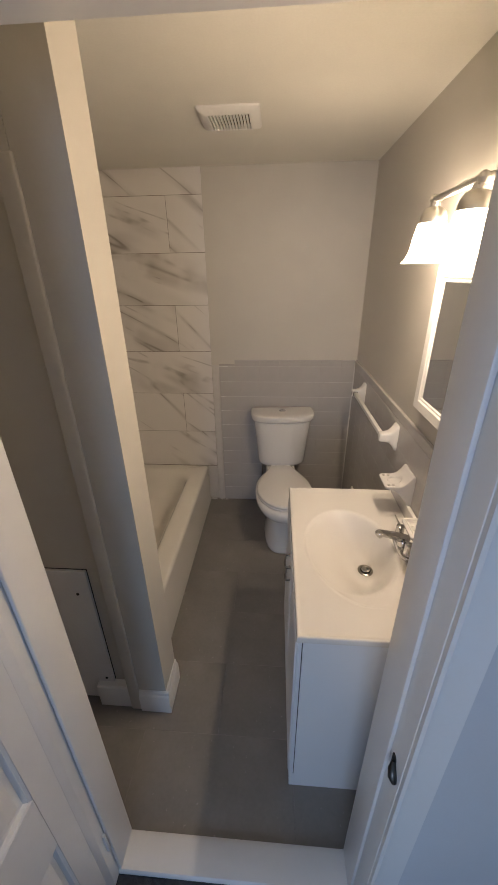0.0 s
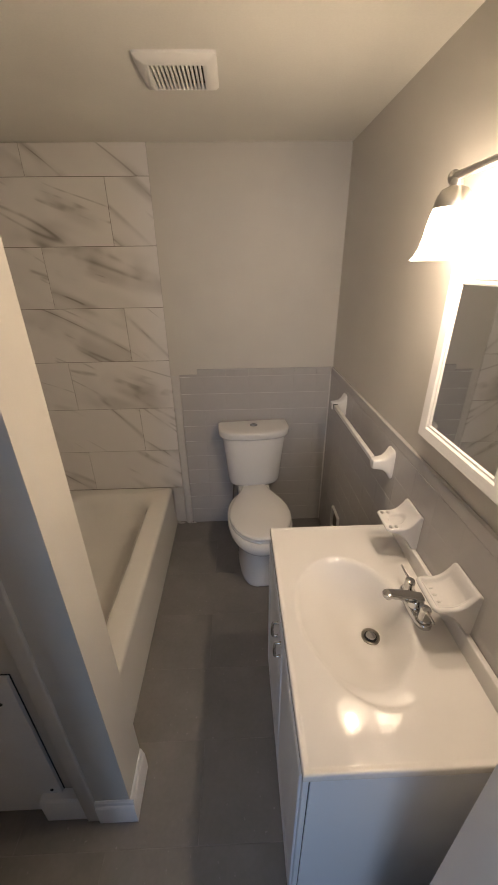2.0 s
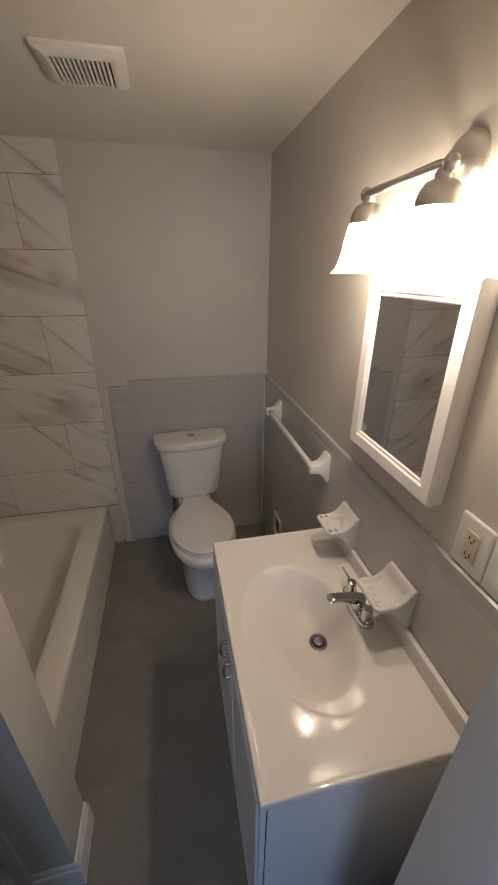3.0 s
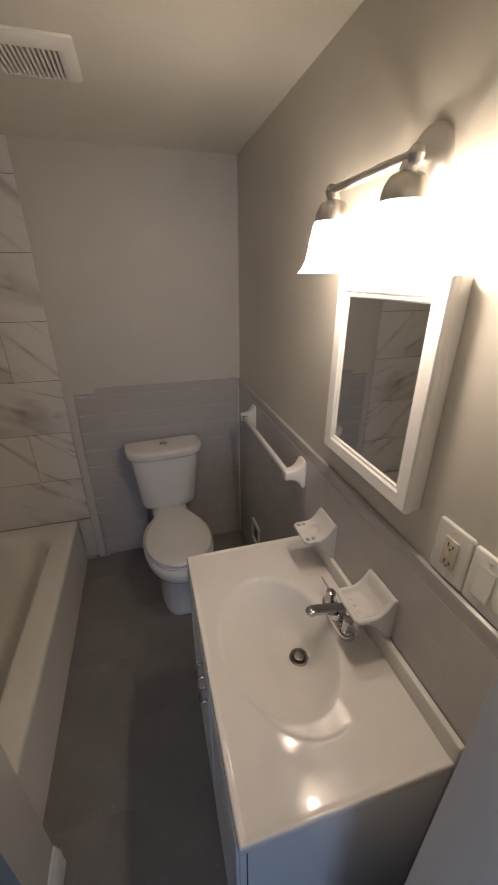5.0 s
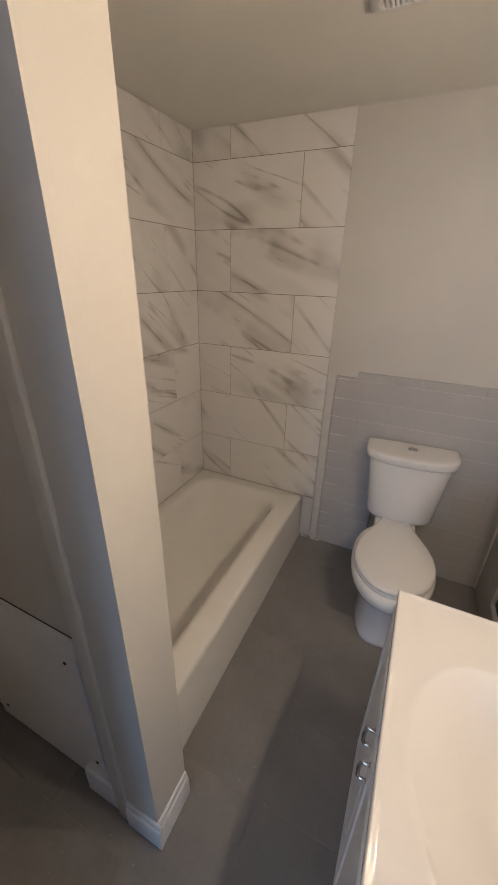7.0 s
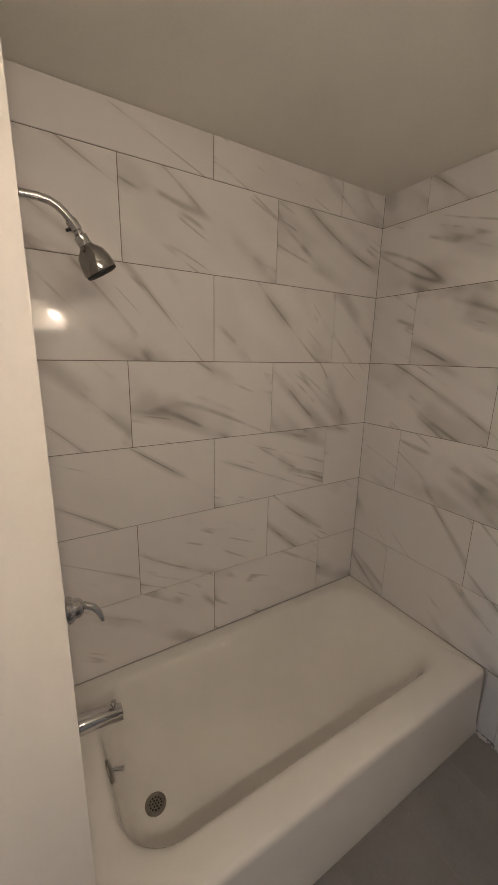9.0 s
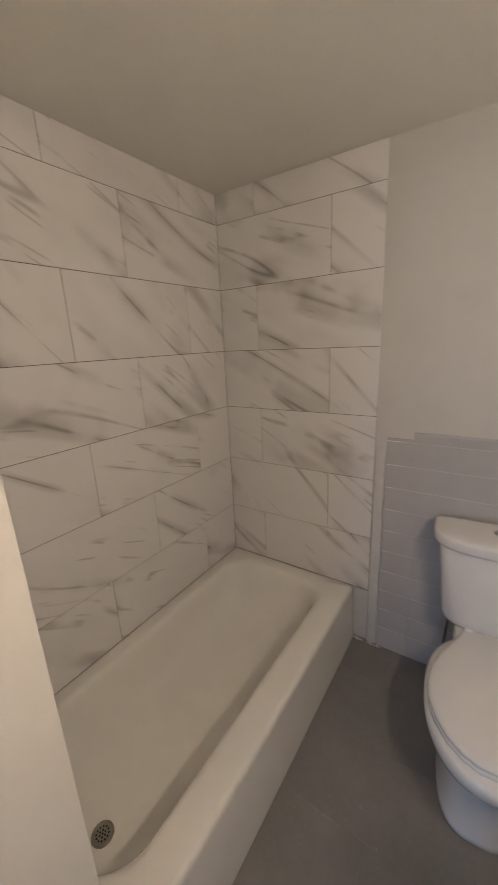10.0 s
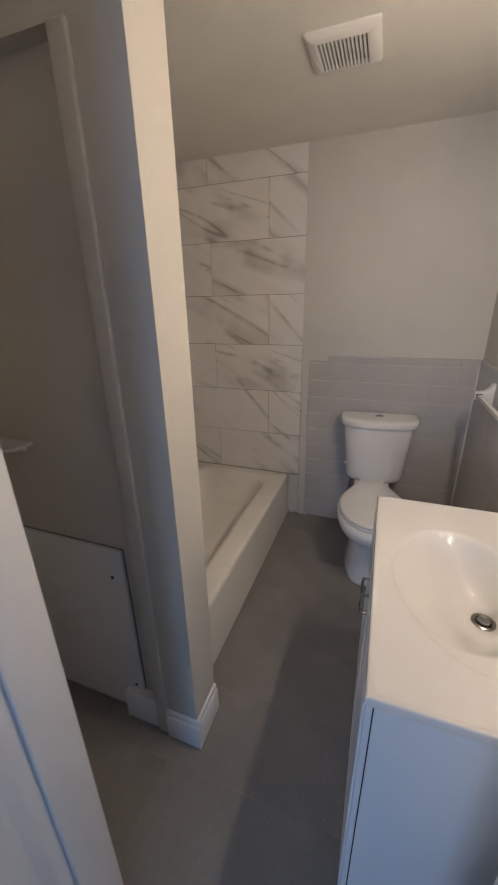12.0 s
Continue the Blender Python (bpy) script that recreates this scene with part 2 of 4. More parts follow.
def prism(points, axis, a, b, bm=None):
    """A polygon in the plane across the axis, drawn out from a to b."""
    bm = bm if bm is not None else bmesh.new()

    def put(p, q, c):
        return {"x": (c, p, q), "y": (p, c, q), "z": (p, q, c)}[axis]
    lo = [bm.verts.new(put(p, q, a)) for p, q in points]
    hi = [bm.verts.new(put(p, q, b)) for p, q in points]
    n = len(points)
    for i in range(n):
        bm.faces.new((lo[i], lo[(i + 1) % n], hi[(i + 1) % n], hi[i]))
    bm.faces.new(lo)
    bm.faces.new(hi)
    return bm


def loft(rings, close_lo=True, close_hi=True, bm=None):
    bm = bm if bm is not None else bmesh.new()
    rows = [[bm.verts.new(p) for p in r] for r in rings]
    for a, b in zip(rows, rows[1:]):
        n = len(a)
        for i in range(n):
            bm.faces.new((a[i], a[(i + 1) % n], b[(i + 1) % n], b[i]))
    if close_lo:
        bm.faces.new(rows[0])
    if close_hi:
        bm.faces.new(rows[-1])
    return bm


def lathe(profile, n=24, m=None, lo=True, hi=True):
    """Rings of (radius, height) turned round z."""
    m = m or Matrix()
    return loft([[m @ Vector((r * math.cos(2 * math.pi * i / n), r * math.sin(2 * math.pi * i / n), z)) for i in range(n)] for r, z in profile], lo, hi)


def tube(points, radii, n=14, bm=None):
    pts = [Vector(p) for p in points]
    if not isinstance(radii, (list, tuple)):
        radii = [radii] * len(pts)
    rings = []
    side = None
    for i, p in enumerate(pts):
        d = (pts[min(i + 1, len(pts) - 1)] - pts[max(i - 1, 0)]).normalized()
        if side is None:
            side = d.orthogonal().normalized()
        side = (side - d * side.dot(d)).normalized()
        up = d.cross(side)
        rings.append([p + (side * math.cos(2 * math.pi * k / n) + up * math.sin(2 * math.pi * k / n)) * radii[i] for k in range(n)])
    return loft(rings, bm=bm)


def rounded(x0, x1, y0, y1, r, z, k=10):
    """A ring round a rectangle with rounded corners."""
    out = []
    for cx, cy, a0 in ((x1 - r, y1 - r, 0), (x0 + r, y1 - r, 90), (x0 + r, y0 + r, 180), (x1 - r, y0 + r, 270)):
        for i in range(k):
            a = radians(a0 + 90 * i / (k - 1))
            out.append((cx + r * math.cos(a), cy + r * math.sin(a), z))
    return out


def oval(cx, cy, a, front, back, z, e=2.0, n=40, eb=None):
    """A ring that reaches front towards -y and back towards +y, squarer as e (eb at the back) grows."""
    out = []
    for i in range(n):
        t = 2 * math.pi * i / n
        c, s = math.cos(t), math.sin(t)
        q = eb if eb and s > 0 else e
        px = a * math.copysign(abs(c) ** (2 / q), c)
        py = math.copysign(abs(s) ** (2 / q), s)
        out.append((cx + px, cy + (back if py > 0 else front) * py, z))
    return out


def structure(ob, label, category):
    return tagged(ob, label, category, kind="structure")


# ---- the large structure ----
XL, XR, YB, ZC = -1.285, 0.574, 2.543, 2.285
DOOR_L, DOOR_R, DOOR_Y0, DOOR_Y1, DOOR_H = -0.445, 0.262, 0.365, 0.512, 1.975
PX0, PY0, PY1, PX1 = -0.548, 0.897, 1.032, -0.425

floor = structure(part("floor", box(-1.45, 0.70, DOOR_Y1 - 0.02, 2.70, -0.12, -0.0012), FGROUT, smooth=False), "grey ceramic tile floor of the bathroom", "floor")
hall_floor = structure(part("hall_floor", box(-1.6, 1.3, -2.75, DOOR_Y1 - 0.02, -0.12, 0.0), CARPET, smooth=False), "dark grey carpet floor in the hall", "floor")
wall_back = structure(part("wall_back", box(-1.45, 0.70, YB, YB + 0.12, -0.1, 2.45), PAINT, smooth=False), "warm grey painted wall above glazed tile and marble tub tile", "wall")
wall_left = structure(part("wall_left", box(XL - 0.12, XL, DOOR_Y1, YB, -0.1, 2.45), PAINT, smooth=False), "wall faced with white marble tile along the tub", "wall")
wall_right = structure(part("wall_right", box(XR, XR + 0.12, DOOR_Y1, YB, -0.1, 2.45), PAINT, smooth=False), "warm grey painted wall above glazed tile by the vanity", "wall")
ceiling = structure(part("ceiling", box(-1.45, 0.70, DOOR_Y1, 2.70, ZC, 2.45), CEIL, smooth=False), "pale painted plaster ceiling", "ceiling")

bm = box(XL, PX1, 0.937, PY1, -0.05, ZC + 0.05)
prism([(PX1, PY0), (PX1, 0.937), (-0.592, 0.937), (PX0, PY0)], "z", -0.05, ZC + 0.05, bm)
box(XL, PX0 - 0.002, PY0, 0.937, 1.965, ZC + 0.05, bm=bm)
box(PX1 - 0.0235, PX1, PY1, PY1 + 0.0075, -0.05, ZC + 0.05, bm=bm)
wall_partition = structure(part("wall_partition", bm, PAINT, smooth=False), "grey painted partition at the tub's end with a shallow closed-off recess", "wall")
structure(part("corner_trim", box(-0.588, -0.5425, 0.888, 0.9015, 0.0, 1.9645, 0.005, 3), PAINT), "painted flat trim strip at the recess edge", "trim")

bm = box(-1.45, DOOR_L - 0.02, DOOR_Y0 + 0.01, DOOR_Y1, -0.1, 2.45)
box(DOOR_R + 0.02, 0.70, DOOR_Y0 + 0.01, DOOR_Y1, -0.1, 2.45, bm=bm)
box(DOOR_L - 0.02, DOOR_R + 0.02, DOOR_Y0 + 0.01, DOOR_Y1, DOOR_H + 0.02, 2.45, bm=bm)
wall_front = structure(part("wall_front", bm, PAINT, smooth=False), "grey painted wall with the doorway to the hall", "wall")

# the hall behind the doorway
structure(part("hall_wall_west", box(-1.6, -1.5, -2.75, DOOR_Y0 + 0.01, -0.1, 2.45), HALL, smooth=False), "blue-grey painted hall wall", "wall")
structure(part("hall_wall_east", box(1.2, 1.3, -2.75, DOOR_Y0 + 0.01, -0.1, 2.45), HALL, smooth=False), "blue-grey painted hall wall", "wall")
bm = box(-1.5, -1.39, -2.75, -2.65, -0.1, 2.45)
box(0.11, 1.2, -2.75, -2.65, -0.1, 2.45, bm=bm)
box(-1.39, 0.11, -2.75, -2.65, -0.1, 0.8, bm=bm)
box(-1.39, 0.11, -2.75, -2.65, 1.9, 2.45, bm=bm)
structure(part("hall_wall_south", bm, HALL, smooth=False), "blue-grey hall wall with a window opening", "wall")
structure(part("hall_ceiling", box(-1.6, 1.3, -2.75, DOOR_Y0 + 0.01, 2.40, 2.5), CEIL, smooth=False), "plain pale hall ceiling", "ceiling")
bm = box(-1.5, -1.45, DOOR_Y0 + 0.02, DOOR_Y1, -0.1, 2.45)
box(0.70, 1.2, DOOR_Y0 + 0.012, DOOR_Y1 - 0.02, -0.1, 2.45, bm=bm)
structure(part("hall_wall_north", bm, HALL, smooth=False), "blue-grey hall wall beside the doorway", "wall")
structure(part("hall_facing", box(DOOR_R + 0.02, 0.70, DOOR_Y0 + 0.002, DOOR_Y0 + 0.0095, 0.0, 2.40), HALL, smooth=False), "blue-grey painted face of the wall in the hall", "wall")
structure(part("hall_facing", box(-1.45, DOOR_L - 0.02, DOOR_Y0 + 0.002, DOOR_Y0 + 0.0095, 0.0, 2.40), HALL, smooth=False), "blue-grey painted face of the wall in the hall", "wall")

# door frame, casing, threshold
STOP = 0.418
door_frame = structure(empty("door_frame"), "white painted door frame with stops and casing", "door frame")
part("jamb", box(DOOR_L - 0.0195, DOOR_L - 0.010, DOOR_Y0, DOOR_Y1 + 0.003, 0, DOOR_H + 0.02, 0.002), TRIM, door_frame)
right_jamb = part("jamb", box(DOOR_R + 0.010, DOOR_R + 0.0195, DOOR_Y0, DOOR_Y1 + 0.003, 0, DOOR_H + 0.02, 0.002), TRIM, door_frame)
part("head", box(DOOR_L - 0.009, DOOR_R + 0.009, DOOR_Y0, DOOR_Y1 + 0.003, DOOR_H + 0.008, DOOR_H + 0.0195, 0.002), TRIM, door_frame)
part("stop", box(DOOR_L - 0.0095, DOOR_L, STOP, DOOR_Y1 + 0.001, 0.02, DOOR_H + 0.007, 0.0044, 4), TRIM, door_frame)
part("stop", box(DOOR_R, DOOR_R + 0.0095, STOP, DOOR_Y1 + 0.001, 0.02, DOOR_H + 0.007, 0.003), TRIM, door_frame)
part("stop", box(DOOR_L + 0.001, DOOR_R - 0.001, STOP, DOOR_Y1 + 0.001, DOOR_H - 0.002, DOOR_H + 0.0075, 0.003), TRIM, door_frame)
CAS = [(0, 0), (0, -0.011), (0.006, -0.014), (0.02, -0.012), (0.045, -0.017), (0.058, -0.018), (0.062, -0.012), (0.062, 0)]
part("casing", prism([(DOOR_R + 0.012 + u, DOOR_Y0 + 0.001 + w) for u, w in CAS], "z", 0.0, DOOR_H + 0.075), TRIM, door_frame, angle=25)
part("casing", prism([(DOOR_L - 0.012 - u, DOOR_Y0 + 0.001 + w) for u, w in CAS], "z", 0.0, DOOR_H + 0.075), TRIM, door_frame, angle=25)
part("casing", prism([(DOOR_Y0 + 0.001 + w, DOOR_H + 0.013 + u) for u, w in CAS], "x", DOOR_L - 0.010, DOOR_R + 0.010), TRIM, door_frame, angle=25)
# strike opening with its bent lip
bm = loft([rounded(-0.020, 0.016, -0.0085, 0.0085, 0.008, z, 6) for z in (0.0, 0.0016)])
part("strike_plate", bm, DARK, right_jamb, "dark open latch strike with a chipped edge", at=pose(DOOR_R + 0.010, 0.401, 0.818, 0, -90, 0))
bm = tube([(DOOR_R + 0.009, 0.398, 0.818), (DOOR_R + 0.004, 0.389, 0.809), (DOOR_R + 0.003, 0.381, 0.799), (DOOR_R + 0.006, 0.375, 0.789)], [0.006, 0.009, 0.0095, 0.006], 12)
part("latch_lip", bm, IRON, right_jamb, "dull bent latch lip")
bm = prism([(0.414, 0.0), (0.414, 0.010), (0.420, 0.018), (0.500, 0.018), (0.512, 0.012), (0.514, -0.003)], "x", DOOR_L - 0.009, DOOR_R + 0.0095)
structure(part("threshold", bm, TRIM, angle=50), "worn white painted threshold under the door", "threshold")

# ---- the open door ----


def panel_door():
    """A white six-panel door, hinge edge at the origin, running along -y."""
    door = structure(empty("door_1"), "white six-panel door standing open into the hall", "door")
    w, h, t = 0.70, 1.94, 0.035
    ys = [-0.0424, 0.068, 0.305, 0.385, 0.632, w]
    zs = [0.0, 0.20, 0.555, 0.760, 1.50, 1.60, 1.82, h]
    bm = bmesh.new()
    for k in (0, 2, 4):
        box(-t, 0, -ys[k + 1], -ys[k], 0, h, 0.0015, 1, bm)
    for k in (0, 2, 4, 6):
        for j in (1, 3):
            box(-t, 0, -ys[j + 1], -ys[j], zs[k], zs[k + 1], 0.0, 1, bm)
    part("stiles_and_rails", bm, TRIM, door)
    for j in (1, 3):
        for k in (1, 3, 5):
            y0, y1, z0, z1 = -ys[j + 1], -ys[j], zs[k], zs[k + 1]
            rings = []
            for ins, dx in ((0, -0.0005), (0.006, -0.003), (0.012, -0.010), (0.022, -0.011), (0.045, -0.003), (0.05, -0.002)):
                rings.append([(dx, y0 + ins, z0 + ins), (dx, y1 - ins, z0 + ins), (dx, y1 - ins, z1 - ins), (dx, y0 + ins, z1 - ins)])
            bm = loft(rings, close_lo=False)
            bk = bmesh.new()
            loft([[(-t, p[1], p[2]) for p in rings[0]], [(-t + 0.006, p[1], p[2]) for p in rings[3]]], close_lo=False, bm=bk)
            join(bm, bk)
            part("panel", bm, TRIM, door, angle=20)
    hinge = tube([(0.003, 0.036, 1.68), (0.003, 0.036, 1.77)], 0.005, 10)
    part("hinge", hinge, TRIM, door)
    part("hinge", tube([(0.003, 0.036, 0.18), (0.003, 0.036, 0.27)], 0.005, 10), TRIM, door)
    knob = lathe([(0.03, 0), (0.03, 0.005), (0.012, 0.01), (0.011, 0.03), (0.025, 0.04), (0.028, 0.055), (0.02, 0.065)], 20)
    part("knob", knob, NICKEL, door, at=pose(0, -0.64, 0.82, 0, 90, 0))
    return door


panel_door().matrix_basis = pose(DOOR_L - 0.0105, 0.375, 0.012, 0, 0, -2)

# ---- baseboards, access panel ----
BASE = [(0, 0), (0.014, 0), (0.014, 0.095), (0.011, 0.103), (0.008, 0.107), (0.007, 0.122), (0.003, 0.128), (0, 0.128)]
bm = prism([(PX1 + u, z) for u, z in BASE], "y", PY0 + 0.0005, PY1 + 0.0075)
structure(part("baseboard", bm, TRIM, angle=25), "white moulded baseboard on the partition's end", "baseboard")
bm = prism([(PY0 - u, z) for u, z in BASE], "x", -0.5418, PX1 + 0.0148)
structure(part("baseboard", bm, TRIM, angle=25), "white moulded baseboard on the partition's front", "baseboard")
bm = prism([(0.935, 0), (0.897, 0), (0.897, 0.110), (0.900, 0.120), (0.906, 0.126), (0.935, 0.127)], "x", -0.728, -0.5905)
structure(part("baseboard", bm, TRIM, angle=25), "short plain white baseboard block in the recess", "baseboard")
access = tagged(part("access_panel", box(-1.22, -0.660, 0.924, 0.9365, 0.012, 0.757, 0.001, 1), BOARD), "unpainted white access panel screwed to the recessed wall", "access panel")
# black sheet showing round the edge as the gap's shade
part("gap", box(-1.223, -0.6572, 0.9345, 0.9366, 0.010, 0.7595), DARK, access, "dark backing that paints the shade in the gap round the panel")
for sx, sz in ((-0.710, 0.645), (-0.690, 0.150), (-1.17, 0.64), (-1.17, 0.09)):
    part("screw", lathe([(0.006, 0), (0.005, 0.0025)], 12), DARK, access, at=pose(sx, 0.924, sz, 90, 0, 0))

shelf = tagged(empty("closet_shelf", pose(-0.940, 0.9365, 1.082)), "small white ledge shelf on the recessed wall", "shelf")
part("board", prism([(-0.30, 0.0), (0.0, 0.0), (-0.004, -0.060), (-0.02, -0.075), (-0.30, -0.078)], "z", 0.0, 0.010), TRIM, shelf)
part("cleat", box(-0.29, -0.03, -0.014, -0.001, -0.02, -0.001, 0.001, 1), TRIM, shelf)

# ---- bathtub ----


def bathtub():
    x0, x1, y0, y1 = -1.2755, -0.518, 1.0405, 2.534
    ix0, ix1, iy0, iy1 = -1.218, -0.640, 1.100, 2.458
    rings = [
        rounded(x0, x1 + 0.012, y0, y1, 0.006, 0.0), rounded(x0, x1 + 0.012, y0, y1, 0.006, 0.02), rounded(x0, x1 + 0.006, y0, y1, 0.008, 0.05),
        rounded(x0, x1, y0, y1, 0.010, 0.285), rounded(x0, x1 - 0.002, y0, y1, 0.010, 0.298), rounded(x0, x1 - 0.008, y0, y1, 0.010, 0.307),
        rounded(x0, x1 - 0.02, y0, y1, 0.010, 0.311),
        rounded(ix0 - 0.022, ix1 + 0.024, iy0 - 0.022, iy1 + 0.020, 0.12, 0.311), rounded(ix0 - 0.012, ix1 + 0.013, iy0 - 0.011, iy1 + 0.010, 0.13, 0.3100), rounded(ix0 - 0.004, ix1 + 0.004, iy0 - 0.002, iy1 + 0.002, 0.14, 0.3065),
        rounded(ix0 + 0.003, ix1 - 0.004, iy0 + 0.006, iy1 - 0.008, 0.15, 0.3000), rounded(ix0 + 0.009, ix1 - 0.012, iy0 + 0.014, iy1 - 0.022, 0.155, 0.286), rounded(ix0 + 0.014, ix1 - 0.019, iy0 + 0.021, iy1 - 0.040, 0.16, 0.258), rounded(ix0 + 0.021, ix1 - 0.027, iy0 + 0.031, iy1 - 0.070, 0.17, 0.195),
        rounded(ix0 + 0.033, ix1 - 0.040, iy0 + 0.047, iy1 - 0.125, 0.175, 0.115), rounded(ix0 + 0.053, ix1 - 0.060, iy0 + 0.067, iy1 - 0.185, 0.175, 0.075),
        rounded(ix0 + 0.085, ix1 - 0.09, iy0 + 0.085, iy1 - 0.25, 0.16, 0.058), rounded(ix0 + 0.15, ix1 - 0.15, iy0 + 0.15, iy1 - 0.35, 0.12, 0.053),
    ]
    tub = tagged(part("bathtub", loft(rings), ENAMEL, angle=60), "cream enamelled alcove bathtub against marble tiled walls", "bathtub")
    drain = part("drain_ring", lathe([(0.036, 0.0), (0.036, 0.003), (0.030, 0.005), (0.027, 0.003)], 28, hi=True), DULL, tub, "tarnished round drain strainer", at=pose(-0.912, 1.256, 0.0545))
    for k, (n, r) in enumerate(((1, 0.0), (6, 0.0095), (12, 0.0195))):
        for i in range(n):
            a = 2 * math.pi * (i + 0.25 * k) / n
            part("drain_hole", lathe([(0.0030, 0), (0.0030, 0.0008)], 8), DARK, drain, at=pose(r * math.cos(a), r * math.sin(a), 0.0031))
    over = part("overflow_plate", loft([oval(0, 0, 0.033, 0.036, 0.036, z, 2.0, 28) for z in (-0.030, 0.002)] + [oval(0, 0, 0.029, 0.032, 0.032, 0.006, 2.0, 28), oval(0, 0, 0.012, 0.014, 0.014, 0.008, 2.0, 28)]), DULL, tub, "tarnished overflow plate with trip lever", at=pose(-0.952, 1.126, 0.248, -76, 0, 0))
    part("trip_lever", tube([(0, 0, 0.004), (0.004, 0.002, 0.018), (0.010, 0.004, 0.030), (0.016, 0.006, 0.042)], [0.0055, 0.005, 0.0065, 0.0085], 10), CHROME, over)
    return tub


bathtub()

# ---- shower fittings on the partition ----
FX, FY = -0.905, 1.040
arm = tagged(empty("shower", pose(FX, FY, 1.861)), "chrome shower with a bent arm and spray head", "shower")
part("flange", lathe([(0.033, 0), (0.033, 0.003), (0.030, 0.006), (0.018, 0.009), (0.012, 0.013)], 28), SATIN, arm, at=pose(0, 0, 0, -90, 0, 0))
part("arm", tube([(0, 0, 0), (0, 0.045, 0.0), (0, 0.065, -0.003), (0, 0.080, -0.010), (0, 0.092, -0.020), (0, 0.102, -0.032), (0, 0.110, -0.045)], 0.0085, 14), CHROME, arm)
m = look((0, 0.104, -0.035), (0, 0.157, -0.126))
collar = part("swivel_collar", lathe([(0.011, 0.004), (0.0125, 0), (0.0125, -0.018), (0.010, -0.020), (0.010, -0.026), (0.0145, -0.030), (0.0145, -0.048), (0.012, -0.052)], 20), CHROME, arm, at=m)
part("valve_tab", box(-0.004, 0.004, -0.020, -0.010, -0.014, -0.008, 0.001), DARK, collar)
part("spray_head", lathe([(0.013, -0.048), (0.020, -0.056), (0.030, -0.066), (0.035, -0.082), (0.037, -0.102), (0.036, -0.106)], 28), SATIN, arm, at=m)
part("spray_face", lathe([(0.035, -0.104), (0.034, -0.111), (0.028, -0.113)], 28), DARK, arm, "dark rubber spray face", at=m)

valve = tagged(empty("shower_valve", pose(FX, FY, 0.905)), "chrome single-lever shower valve with round plate", "faucet")
part("plate", lathe([(0.074, 0), (0.074, 0.006), (0.071, 0.010), (0.055, 0.014), (0.036, 0.016), (0.034, 0.026), (0.030, 0.030)], 40), CHROME, valve, at=pose(0, 0, 0, -90, 0, 0))
part("hub", lathe([(0.026, 0.028), (0.025, 0.044), (0.020, 0.052), (0.010, 0.057)], 24), CHROME, valve, at=pose(0, 0, 0, -90, 0, 0))
part("lever", tube([(0, 0.040, 0.002), (0.006, 0.058, 0.006), (0.012, 0.076, -0.002), (0.016, 0.090, -0.022), (0.018, 0.097, -0.048)], [0.010, 0.010, 0.009, 0.008, 0.005], 14), CHROME, valve)

spout = tagged(empty("tub_spout", pose(FX, FY, 0.531)), "chrome tub spout with diverter pull", "tub spout")
rings = []
for y, r, dz, sq in ((0, 0.026, 0, 2.2), (0.004, 0.027, 0, 2.2), (0.03, 0.026, -0.001, 2.4), (0.08, 0.023, -0.006, 2.6), (0.115, 0.021, -0.012, 3.0), (0.130, 0.019, -0.016, 3.0)):
    rings.append([(p[0], y, p[1] + dz) for p in oval(0, 0, r, r * (1.0 if y < 0.1 else 1.25), r, 0, sq, 24)])
part("spout_body", loft(rings), CHROME, spout)
part("diverter", lathe([(0.004, 0), (0.004, 0.012), (0.008, 0.015), (0.008, 0.022), (0.003, 0.024)], 14), CHROME, spout, at=pose(0, 0.108, 0.007))

# ---- toilet ----


